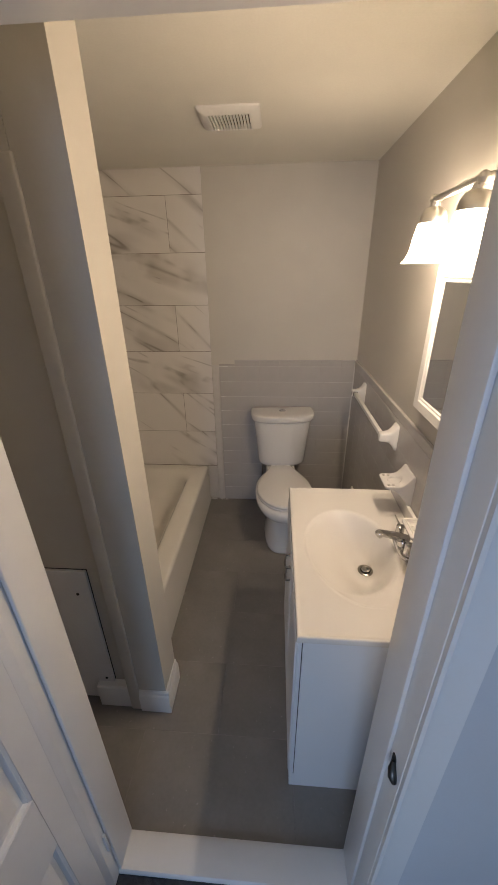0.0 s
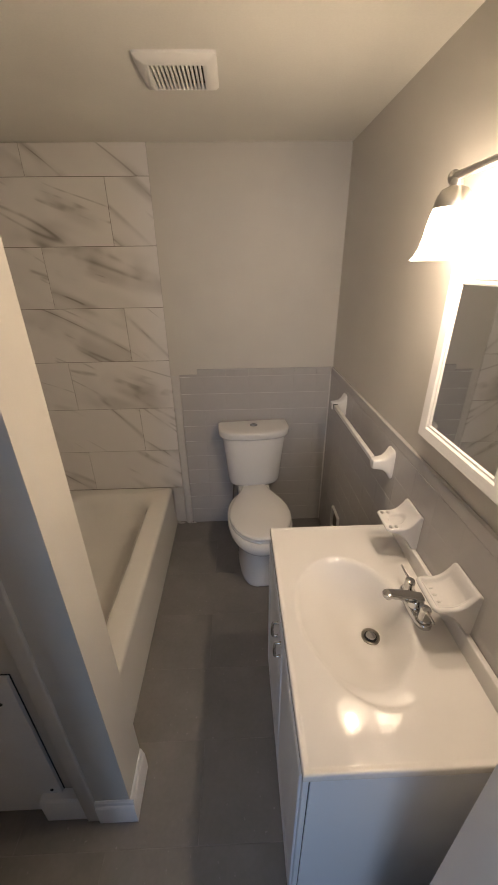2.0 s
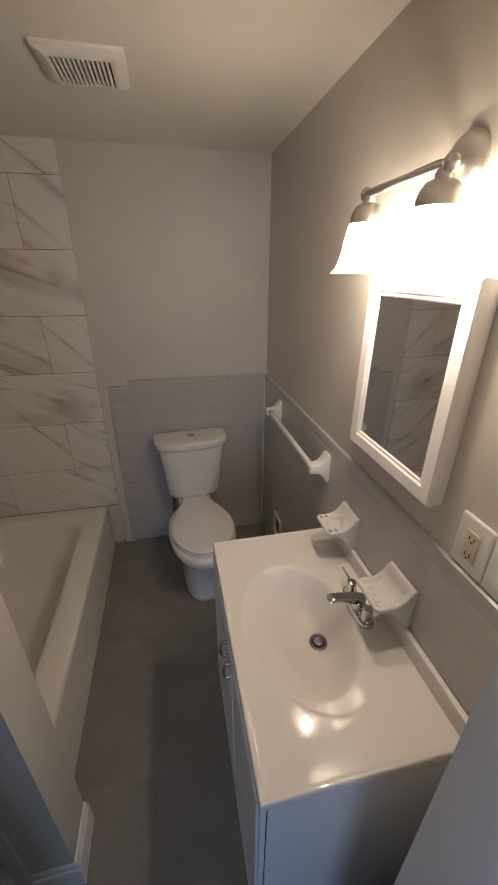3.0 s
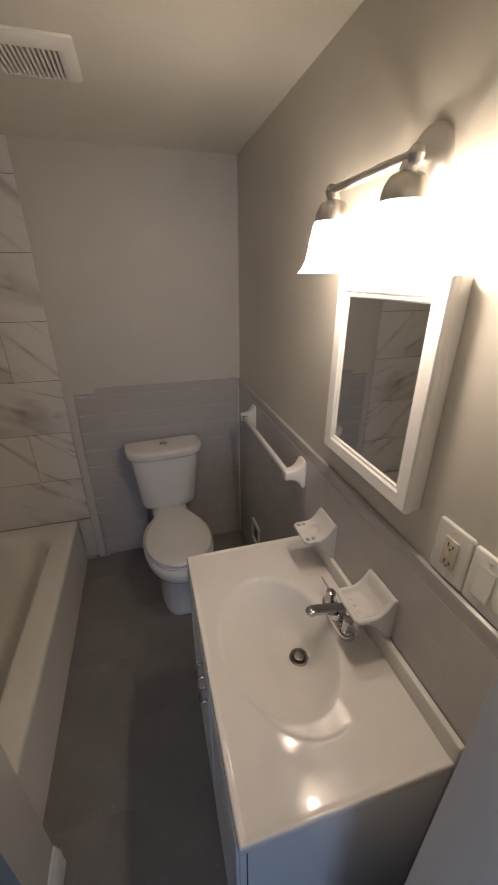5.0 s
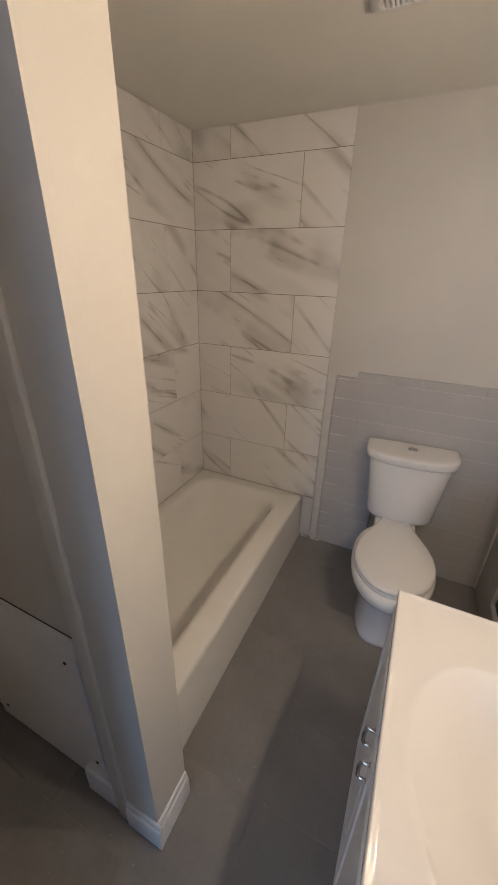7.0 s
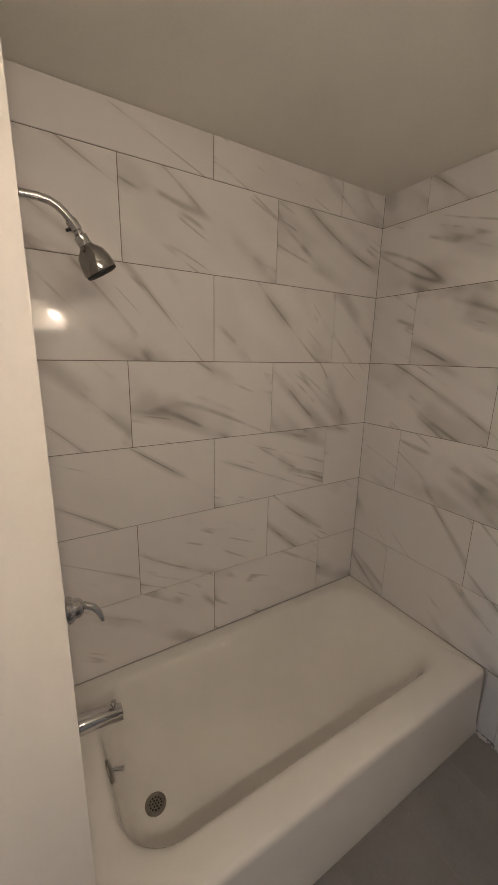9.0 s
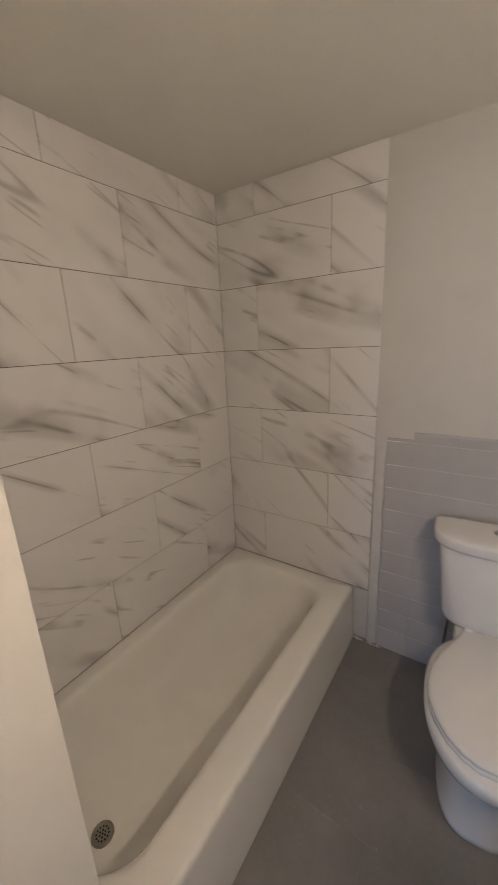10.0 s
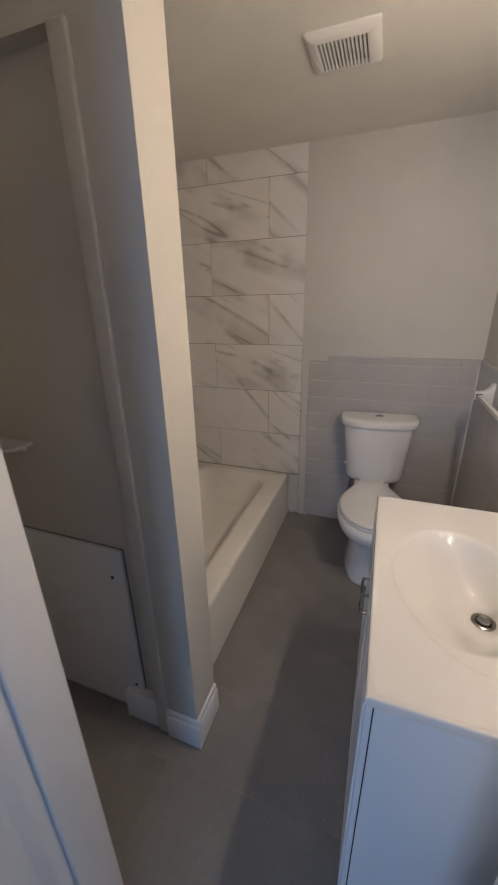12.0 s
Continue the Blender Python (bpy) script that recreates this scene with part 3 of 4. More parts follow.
def toilet():
    """Back at the wall, running along -y from the origin."""
    w = tagged(empty("toilet"), "white two-piece toilet with closed lid and dual flush button", "toilet")
    def bowed(a, front, z, back=0.075, e=2.9):
        """A straight back and a bowed front."""
        return oval(0.010, -0.088, a, front, back, z, e, 64, 9.0)

    part("tank", loft([
        bowed(0.140, 0.080, 0.425, 0.055), bowed(0.158, 0.095, 0.430, 0.066), bowed(0.168, 0.103, 0.442, 0.070), bowed(0.172, 0.107, 0.465, 0.072),
        bowed(0.188, 0.118, 0.640, 0.073, 3.0), bowed(0.201, 0.126, 0.772, 0.074, 3.1), bowed(0.198, 0.123, 0.779, 0.073, 3.1)]), PORC, w, angle=50)
    lid = part("tank_lid", loft([
        bowed(0.211, 0.130, 0.7795, 0.075), bowed(0.220, 0.139, 0.783, 0.077), bowed(0.224, 0.143, 0.793, 0.078),
        bowed(0.2245, 0.1435, 0.818, 0.078), bowed(0.222, 0.140, 0.826, 0.077), bowed(0.214, 0.131, 0.8305, 0.072), bowed(0.18, 0.100, 0.8325, 0.055), bowed(0.08, 0.04, 0.8335, 0.02)]), PORC, w, angle=50)
    button = part("flush_button", lathe([(0.024, 0), (0.024, 0.003), (0.021, 0.005), (0.017, 0.0035), (0.016, 0.006), (0.004, 0.007)], 28), CHROME, lid, "chrome split flush button", at=pose(0.010, -0.105, 0.8322))
    part("button_gap", box(-0.0006, 0.0006, -0.016, 0.016, 0.0066, 0.0072), DARK, button)

    def pear(s, z, grow=1.0, fwd=0.0):
        """The seat's outline, wide before the middle and narrow at the hinge."""
        pts = []
        prof = [(-0.170, 0.072), (-0.20, 0.082), (-0.24, 0.098), (-0.29, 0.123), (-0.35, 0.152), (-0.42, 0.174), (-0.49, 0.181), (-0.55, 0.174), (-0.61, 0.152), (-0.66, 0.118), (-0.695, 0.076), (-0.712, 0.032)]
        mid = -0.46
        for y, a in prof:
            pts.append((a * s * grow, mid + (y - mid) * s + fwd))
        return [(x, y, z) for x, y in pts] + [(-x, y, z) for x, y in reversed(pts)]

    part("seat_lid", loft([pear(0.985, 0.417), pear(1.0, 0.421), pear(1.0, 0.428), pear(0.985, 0.4335), pear(0.93, 0.4375), pear(0.6, 0.441), pear(0.2, 0.4415)]), PORC, w, "white closed toilet lid", angle=60)
    part("seat_ring", loft([pear(0.985, 0.399), pear(1.0, 0.402), pear(1.0, 0.411), pear(0.98, 0.4155)]), PORC, w, "white toilet seat under the lid", angle=60)
    for sx in (-0.055, 0.055):
        part("hinge_cap", loft([rounded(-0.016, 0.016, -0.012, 0.012, 0.008, z, 5) for z in (0, 0.014)] + [rounded(-0.011, 0.011, -0.008, 0.008, 0.006, 0.019, 5)]), PORC, w, at=pose(sx, -0.185, 0.424))
    bowl = [oval(0, -0.36, 0.122, 0.270, 0.22, 0.0, 3.0), oval(0, -0.36, 0.128, 0.276, 0.225, 0.006, 3.0), oval(0, -0.36, 0.127, 0.275, 0.22, 0.025, 2.9), oval(0, -0.36, 0.118, 0.264, 0.21, 0.10, 2.8),
            oval(0, -0.365, 0.116, 0.258, 0.21, 0.18, 2.7), oval(0, -0.375, 0.119, 0.254, 0.22, 0.24, 2.6), oval(0, -0.39, 0.130, 0.254, 0.23, 0.275, 2.45), oval(0, -0.42, 0.156, 0.266, 0.25, 0.300, 2.3), oval(0, -0.44, 0.181, 0.285, 0.27, 0.325, 2.2), oval(0, -0.445, 0.190, 0.294, 0.28, 0.350, 2.15), oval(0, -0.445, 0.191, 0.295, 0.28, 0.388, 2.15), oval(0, -0.445, 0.180, 0.282, 0.27, 0.3985, 2.15)]
    part("bowl", loft(bowl), PORC, w, "white porcelain bowl and foot", angle=60)
    part("deck", loft([rounded(-0.105, 0.105, -0.26, -0.03, 0.05, z, 8) for z in (0.30, 0.415)] + [rounded(-0.098, 0.098, -0.253, -0.037, 0.045, 0.4245, 8)]), PORC, w, angle=50)
    part("tank_gasket", lathe([(0.05, 0.421), (0.05, 0.428)], 20), DARK, w, at=pose(0, -0.10, 0))
    part("supply_nut", lathe([(0.014, 0), (0.016, 0.004), (0.016, 0.022), (0.012, 0.026)], 8), DARK, w, "dark supply nut under the tank", at=pose(-0.125, -0.085, 0.402))
    part("supply_hose", tube([(-0.125, -0.085, 0.404), (-0.13, -0.07, 0.33), (-0.135, -0.04, 0.22), (-0.135, -0.005, 0.18)], 0.005, 10), DULL, w)
    return w


toilet().matrix_basis = pose(0.050, 2.524, 0, 0, 0, 4.2)

# ---- vanity ----
VX0, VX1, VY0, VY1, VZ = 0.086, 0.5615, 0.664, 1.433, 0.82
cab = tagged(empty("vanity_cabinet"), "white two-door bathroom vanity cabinet", "cabinet")
part("side_panel", box(VX0 + 0.0185, VX1 - 0.002, VY0 + 0.008, VY0 + 0.022, 0.0, VZ - 0.022, 0.001, 1), CABINET, cab)
part("side_panel", box(VX0 + 0.0185, VX1 - 0.002, VY1 - 0.022, VY1 - 0.008, 0.0, VZ - 0.022, 0.001, 1), CABINET, cab)
part("bottom_shelf", box(VX0 + 0.020, VX1 - 0.004, VY0 + 0.0225, VY1 - 0.0225, 0.08, 0.095), CABINET, cab)
part("back_panel", box(VX1 - 0.010, VX1 - 0.004, VY0 + 0.0225, VY1 - 0.0225, 0.1, VZ - 0.03), CABINET, cab)
bm = box(VX0 + 0.003, VX0 + 0.0160, VY0 + 0.008, VY0 + 0.050, 0.0, VZ - 0.022, 0.0015, 1)
box(VX0 + 0.003, VX0 + 0.0160, VY1 - 0.050, VY1 - 0.008, 0.0, VZ - 0.022, 0.0015, 1, bm)
box(VX0 + 0.003, VX0 + 0.0160, VY0 + 0.0505, VY1 - 0.0505, VZ - 0.07, VZ - 0.022, 0.0015, 1, bm)
box(VX0 + 0.003, VX0 + 0.0160, VY0 + 0.0505, VY1 - 0.0505, 0.0, 0.09, 0.0015, 1, bm)
box(VX0 + 0.0150, VX0 + 0.0195, VY0 + 0.0082, VY0 + 0.030, 0.0, 0.075, 0.0, 1, bm)
part("face_frame", bm, CABINET, cab)
# black filler in the slit, its colour doing the work of shade
part("shadow_gap", box(VX0 + 0.0155, VX0 + 0.0190, VY0 + 0.012, VY0 + 0.021, 0.075, VZ - 0.023), DARK, cab, "dark strip that paints the shade in the gap behind the face frame", smooth=False)
YM = (VY0 + VY1) / 2
for a, b, hy in ((VY0 + 0.020, YM - 0.002, YM - 0.034), (YM + 0.002, VY1 - 0.020, YM + 0.034)):
    rings = []
    for ins, x in ((0, 0.0028), (0, -0.0005), (0.0025, -0.0025), (0.045, -0.0025), (0.050, 0.0012), (0.058, 0.0018), (0.078, -0.0015), (0.09, -0.0020)):
        rings.append([(VX0 + x, a + ins, 0.075 + ins), (VX0 + x, b - ins, 0.075 + ins), (VX0 + x, b - ins, VZ - 0.045 - ins), (VX0 + x, a + ins, VZ - 0.045 - ins)])
    d = part("cabinet_door", loft(rings), CABINET, cab, "white raised-panel cabinet door", angle=20)
    pull = part("door_pull", tube([(VX0 - 0.018, hy, 0.732), (VX0 - 0.0205, hy, 0.724), (VX0 - 0.022, hy, 0.70), (VX0 - 0.0205, hy, 0.676), (VX0 - 0.018, hy, 0.668)], [0.0030, 0.0042, 0.0046, 0.0042, 0.0030], 10), SATIN, d, "satin arched door pull")
    for pz in (0.730, 0.670):
        part("pull_foot", tube([(VX0 - 0.0022, hy, pz), (VX0 - 0.006, hy, pz), (VX0 - 0.019, hy, pz)], [0.0060, 0.0042, 0.0034], 10), SATIN, pull)

SX, SY, SA, SB = 0.295, 1.045, 0.156, 0.212


def counter_height(x, y):
    """Top of the one-piece counter: flat with a raised lip at its edge, and an oval bowl that is deepest at the drain."""
    z = VZ - 0.003
    e = min(x - VX0, y - VY0, VY1 - y)
    if e < 0.014:
        z += 0.003 * (0.5 + 0.5 * math.cos(math.pi * max(0.0, (e - 0.006) / 0.008))) if e > 0.006 else 0.003
    if e < 0.005:
        z -= 0.005 - math.sqrt(max(0.0, 0.005 ** 2 - (0.005 - e) ** 2))
    r = math.hypot((x - SX) / SA, (y - SY) / SB)
    ro = math.hypot((x - SX - 0.028) / 0.183, (y - SY) / 0.270)
    if ro < 1:
        u, v = min(1.0, max(0.0, (SY - 0.10 - y) / 0.10)), min(1.0, max(0.0, (0.400 - x) / 0.110))
        near = u * u * (3 - 2 * u) * v * v * (3 - 2 * v)
        k = min(1.0, (1 - ro) / 0.040)
        z -= 0.0050 * near * k * k * (3 - 2 * k)
    if r < 1.06:
        t = min(1.0, max(0.0, 1.06 - math.hypot((x - SX - 0.070 * (1 - min(r, 1) ** 2)) / SA, (y - SY) / SB)))
        z -= 0.106 * (1 - (1 - min(1.0, t / 0.87) ** 1.35) ** 2.1)
    return z


NX, NY = 110, 180
bm = bmesh.new()
xs = [VX0 + (VX1 - 0.016 - VX0) * i / NX for i in range(NX + 1)]
ys = [VY0 + (VY1 - VY0) * j / NY for j in range(NY + 1)]
xs = sorted(set(xs + [VX0 + 0.0012, VX0 + 0.003]))
ys = sorted(set(ys + [VY0 + 0.0012, VY0 + 0.003, VY1 - 0.0012, VY1 - 0.003]))
grid = [[bm.verts.new((x, y, counter_height(x, y))) for y in ys] for x in xs]
for i in range(len(xs) - 1):
    for j in range(len(ys) - 1):
        bm.faces.new((grid[i][j], grid[i + 1][j], grid[i + 1][j + 1], grid[i][j + 1]))
rim = [grid[i][0] for i in range(len(xs))] + [grid[-1][j] for j in range(1, len(ys))] + [grid[i][-1] for i in range(len(xs) - 2, -1, -1)] + [grid[0][j] for j in range(len(ys) - 2, 0, -1)]
low = [bm.verts.new((v.co.x, v.co.y, VZ - 0.0215)) for v in rim]
for i in range(len(rim)):
    k = (i + 1) % len(rim)
    bm.faces.new((rim[i], rim[k], low[k], low[i]))
top = tagged(part("bathroom_sink", bm, COUNTER, angle=60), "glossy off-white vanity top with integral oval sink", "sink")
part("backsplash", box(VX1 - 0.016, VX1, VY0, VY1, VZ - 0.0215, VZ + 0.052, 0.004, 3), COUNTER, top)
drain = part("sink_drain", lathe([(0.028, 0), (0.028, 0.003), (0.024, 0.0048), (0.0195, 0.002), (0.0185, -0.004)], 32), DULL, top, "chrome sink drain with pop-up stopper", at=pose(0.362, 1.036, counter_height(0.354, 1.042) + 0.0004))
part("drain_well", lathe([(0.0188, 0.0012), (0.0188, 0.0020)], 24), DARK, drain)
part("stopper", lathe([(0.0135, 0.003), (0.0150, 0.006), (0.0135, 0.008), (0.005, 0.0086)], 24), CHROME, drain)

faucet = tagged(empty("faucet", pose(0.484, 1.049, VZ - 0.003)), "chrome two-handle centerset bathroom faucet with thin levers", "faucet")
part("base_plate", loft([oval(0, 0, 0.027, 0.078, 0.078, z, 2.8, 48) for z in (0, 0.010)] + [oval(0, 0, 0.024, 0.075, 0.075, 0.015, 2.7, 48), oval(0, 0, 0.016, 0.066, 0.066, 0.0175, 2.5, 48)]), CHROME, faucet)
part("body", loft([oval(0, 0, 0.024, 0.026, 0.026, 0.014, 2.3, 32), oval(0, 0, 0.022, 0.023, 0.023, 0.030, 2.2, 32), oval(-0.001, 0, 0.020, 0.020, 0.020, 0.040, 2.1, 32), oval(-0.002, 0, 0.014, 0.014, 0.014, 0.047, 2.0, 32), oval(-0.002, 0, 0.006, 0.006, 0.006, 0.049, 2.0, 32)]), CHROME, faucet)
rings = []
for x, z, hw, hh in ((0.016, 0.036, 0.015, 0.014), (-0.010, 0.043, 0.0175, 0.0130), (-0.035, 0.0505, 0.0168, 0.0105), (-0.062, 0.0575, 0.0158, 0.0085), (-0.084, 0.0615, 0.0152, 0.0075), (-0.097, 0.0615, 0.0130, 0.0068), (-0.104, 0.0595, 0.0075, 0.0042)):
    rings.append([(x, p[0], z + p[1]) for p in oval(0, 0, hw, hh, hh, 0, 4.0, 32)])
spout_part = part("spout", loft(rings), CHROME, faucet, "flat rounded chrome spout")
part("aerator", lathe([(0.0085, 0), (0.0095, 0.002), (0.0095, 0.014)], 18), CHROME, spout_part, at=pose(-0.086, 0, 0.044))
for side in (-1, 1):
    hub = part("handle", lathe([(0.0205, 0.014), (0.0205, 0.019), (0.0175, 0.022), (0.0165, 0.030), (0.0150, 0.044), (0.0152, 0.052), (0.0135, 0.057), (0.0070, 0.060), (0.0020, 0.0605)], 28), CHROME, faucet, "tapered chrome handle", at=pose(0, side * 0.0508, 0))
    part("lever", tube([(0.0, side * 0.006, 0.054), (-0.002, side * 0.022, 0.057), (-0.004, side * 0.040, 0.061), (-0.006, side * 0.055, 0.065)], [0.0045, 0.0036, 0.0030, 0.0024], 10), CHROME, hub)
    part("collar", lathe([(0.0222, 0.0135), (0.0222, 0.0165), (0.0208, 0.0175)], 28), DULL, hub)

# ---- ceramic accessories on the tiled wall ----
WX = 0.563


def dish(name, label, y0, y1, z_tray, deep, brushes):
    """A ceramic shelf: a tall back plate that sweeps out into a dished tray, with a curved gusset below."""
    mid, half = (y0 + y1) / 2, (y1 - y0) / 2
    holder = tagged(empty(name, pose(WX, mid, z_tray)), label, "soap dish")
    bm = bmesh.new()
    nu, nv = 56, 48

    def smooth(t):
        t = min(1.0, max(0.0, t))
        return t * t * (3 - 2 * t)

    def surface(d, y):
        """Height of the top at a distance d from the wall."""
        sweep = 0.046 * max(0.0, 1 - max(0.0, d - 0.011) / 0.052) ** 2.1
        if d < 0.011:
            sweep = 0.046 - 0.004 * (abs(d - 0.0075) / 0.0075) ** 2
        if brushes:
            dip = 0.007 * smooth((1 - math.hypot((d - deep * 0.55) / 0.030, y / 0.027)) / 0.30)
        else:
            inner = min(deep - 0.009 - d, (half - 0.009) - abs(y), d - 0.016)
            dip = 0.009 * smooth(inner / 0.011)
        edge = min(deep - d, half - abs(y))
        drop = 0.006 * (1 - math.sqrt(max(0.0, 1 - (1 - min(1.0, max(0.0, edge) / 0.006)) ** 2)))
        return sweep - dip - drop

    def under(d):
        return -0.015 - 0.081 * max(0.0, 1 - max(0.0, d - 0.010) / (deep * 0.80)) ** 2.0

    ds = [deep * (i / nu) for i in range(nu)] + [deep - 0.0012, deep - 0.0004, deep]
    ds = sorted(ds)
    ts = sorted([-1 + 2 * j / nv for j in range(nv + 1)] + [-0.995, -0.98, 0.98, 0.995])
    tops, lows = [], []
    for d in ds:
        w = half - 0.014 * max(0.0, (d / deep - 0.84) / 0.16) ** 2.4
        tops.append([bm.verts.new((-d, w * t, surface(d, half * t))) for t in ts])
        lows.append([bm.verts.new((-d * (1 - 0.004 / deep), w * (0.97 - 0.05 * smooth(d / deep)) * t, under(d))) for t in ts])
    for i in range(len(ds) - 1):
        for j in range(len(ts) - 1):
            bm.faces.new((tops[i][j], tops[i + 1][j], tops[i + 1][j + 1], tops[i][j + 1]))
            bm.faces.new((lows[i][j], lows[i][j + 1], lows[i + 1][j + 1], lows[i + 1][j]))
        for j in (0, len(ts) - 1):
            bm.faces.new((tops[i][j], tops[i + 1][j], lows[i + 1][j], lows[i][j]))
    for i in (0, len(ds) - 1):
        for j in range(len(ts) - 1):
            bm.faces.new((tops[i][j], tops[i][j + 1], lows[i][j + 1], lows[i][j]))
    shell = part("ceramic_shelf", bm, DISH, holder, angle=50)
    if brushes:
        # four holes bored right through the tray
        bores = bmesh.new()
        for hx in (-deep + 0.016, -deep + 0.035):
            for hy in (-half + 0.017, half - 0.017):
                loft([oval(hx, hy, 0.0072, 0.0085, 0.0085, z, 2.0, 20) for z in (-0.12, 0.03)], bm=bores)
        cutter = part("bore", bores, DISH, holder)
        cut = shell.modifiers.new("holes", "BOOLEAN")
        cut.object, cut.operation, cut.solver = cutter, "DIFFERENCE", "EXACT"
        bpy.context.view_layer.update()
        cut_mesh = bpy.data.meshes.new_from_object(shell.evaluated_get(bpy.context.evaluated_depsgraph_get()))
        shell.modifiers.clear()
        shell.data = cut_mesh
        bpy.data.objects.remove(cutter)
    else:
        for ny in (-0.022, 0.0, 0.022):
            nub = bmesh.new()
            bmesh.ops.create_icosphere(nub, subdivisions=2, radius=1.0)
            for v in nub.verts:
                v.co = (v.co.x * 0.006, v.co.y * 0.0038, v.co.z * 0.0026)
            part("ridge", nub, DISH, shell, at=pose(-deep * 0.74, ny, -0.0092))
    return holder


dish("toothbrush_holder", "white ceramic toothbrush and tumbler holder on the wall", 1.231, 1.344, 0.958, 0.111, True)
dish("soap_dish", "white ceramic soap dish set in the tiled wall", 0.918, 1.036, 0.961, 0.112, False)

rail = tagged(empty("towel_bar", pose(WX, 0, 1.043)), "white ceramic towel bar posts with a square white bar", "towel bar")
for py in (2.185, 1.528):
    rings = []
    for x, hy, hz in ((0, 0.034, 0.062), (-0.006, 0.034, 0.062), (-0.010, 0.032, 0.056), (-0.020, 0.028, 0.039), (-0.035, 0.024, 0.025), (-0.055, 0.022, 0.021), (-0.072, 0.021, 0.020), (-0.076, 0.018, 0.017)):
        rings.append([(x, p[0], p[1]) for p in oval(0, 0, hy, hz, hz, 0, 5.0, 28)])
    part("post", loft(rings), PORC, rail, "white ceramic post flaring to the wall", at=pose(0, py, 0), angle=50)
part("bar", box(-0.068, -0.050, 1.545, 2.168, -0.009, 0.009, 0.002, 2), PLASTIC, rail)
# added black collar in place of the shaded gap at the bar's end
part("bar_gap_shade", box(-0.071, -0.047, 2.1600, 2.1640, -0.0125, 0.0125, 0.001, 1), DARK, rail, "dark collar that paints the shade where the bar enters its post")

# ---- outlet and switch plates ----


def plate_box(name, label, y0, y1, z0, z1):
    p = tagged(empty(name, pose(XR, (y0 + y1) / 2, (z0 + z1) / 2)), label, "outlet" if "outlet" in name else "switch")
    hy, hz = (y1 - y0) / 2, (z1 - z0) / 2
    part("cover_plate", loft([[(x, q[0], q[1]) for q in rounded(-hy + i, hy - i, -hz + i, hz - i, 0.006, 0, 4)] for i, x in ((0, -0.0005), (0, -0.0045), (0.0012, -0.0065), (0.0035, -0.0075))]), PLASTIC, p)
    return p


o = plate_box("wall_outlet", "white wall plate with ivory double outlet", 0.783, 0.869, 1.1715, 1.297)
part("receptacle", box(-0.0105, -0.0065, -0.017, 0.017, -0.034, 0.034, 0.0015, 2), IVORY, o, "ivory double receptacle with test buttons")
for sz in (-0.021, 0.019):
    for sy, hh in ((-0.006, 0.004), (0.006, 0.005)):
        part("slot", box(-0.0110, -0.0103, sy - 0.001, sy + 0.001, sz - hh, sz + hh), DARK, o)
    part("ground_hole", lathe([(0.0022, 0), (0.0022, 0.0007)], 10), DARK, o, at=pose(-0.0103, 0, sz - 0.009, 0, -90, 0))
for sz in (-0.052, 0.052):
    part("screw", lathe([(0.003, 0), (0.002, 0.0012)], 10), PLASTIC, o, at=pose(-0.0075, 0, sz, 0, -90, 0))
s = plate_box("light_switch", "white wall plate with three rocker switches", 0.617, 0.7805, 1.1715, 1.294)
for k, (top_x, low_x) in enumerate(((-0.0085, -0.0115), (-0.0115, -0.0085), (-0.0085, -0.0115))):
    cy = 0.046 - 0.046 * k
    part("rocker", prism([(-0.0065, -0.033), (-0.0065, 0.033), (top_x, 0.033), (-0.0092, 0.0), (low_x, -0.033)], "y", cy - 0.0165, cy + 0.0165), PLASTIC, s)
    part("rocker_gap", box(-0.0078, -0.0068, cy - 0.0175, cy + 0.0175, -0.034, 0.034), IVORY, s)
    for sz in (-0.049, 0.049):
        part("screw", lathe([(0.003, 0), (0.002, 0.0012)], 10), PLASTIC, s, at=pose(-0.0075, cy, sz, 0, -90, 0))

# ---- mirror cabinet ----
MY0, MY1, MZ0, MZ1, MX = 0.930, 1.318, 1.262, 1.740, 0.530
mc = tagged(empty("mirror_cabinet"), "white framed medicine cabinet with a mirror door", "mirror cabinet")
part("cabinet_body", box(MX + 0.018, XR, MY0 + 0.002, MY1 - 0.002, MZ0 + 0.002, MZ1 - 0.002, 0.002, 2), TRIM, mc)
frame_rings = []
for ins, x in ((0.0, MX + 0.0175), (0.0, MX + 0.005), (0.004, MX), (0.034, MX + 0.002), (0.040, MX + 0.006), (0.045, MX + 0.006), (0.051, MX + 0.011)):
    frame_rings.append([(x, MY0 + ins, MZ0 + ins), (x, MY1 - ins, MZ0 + ins), (x, MY1 - ins, MZ1 - ins), (x, MY0 + ins, MZ1 - ins)])
part("frame", loft(frame_rings, close_lo=True, close_hi=False), TRIM, mc, angle=20)
part("mirror_glass", box(MX + 0.0095, MX + 0.013, MY0 + 0.049, MY1 - 0.049, MZ0 + 0.049, MZ1 - 0.045), MIRROR, mc, "clear mirror glass", smooth=False)

# ---- lamp over the mirror ----
LX, LZ = 0.462, 1.912
light = tagged(empty("vanity_light", pose(0, 0, -0.004)), "brushed nickel two-light vanity fixture with lit bell shades", "wall lamp")
rings = []
for x, k in ((XR, 1.0), (XR - 0.006, 1.0), (XR - 0.012, 0.93), (XR - 0.018, 0.80), (XR - 0.024, 0.55)):
    rings.append([(x, 1.090 + p[0], 1.936 + p[1]) for p in oval(0, 0, 0.054 * k, 0.054 * k, 0.054 * k, 0, 2.0, 40)])
part("wall_plate", loft(rings), NICKEL, light, angle=60)
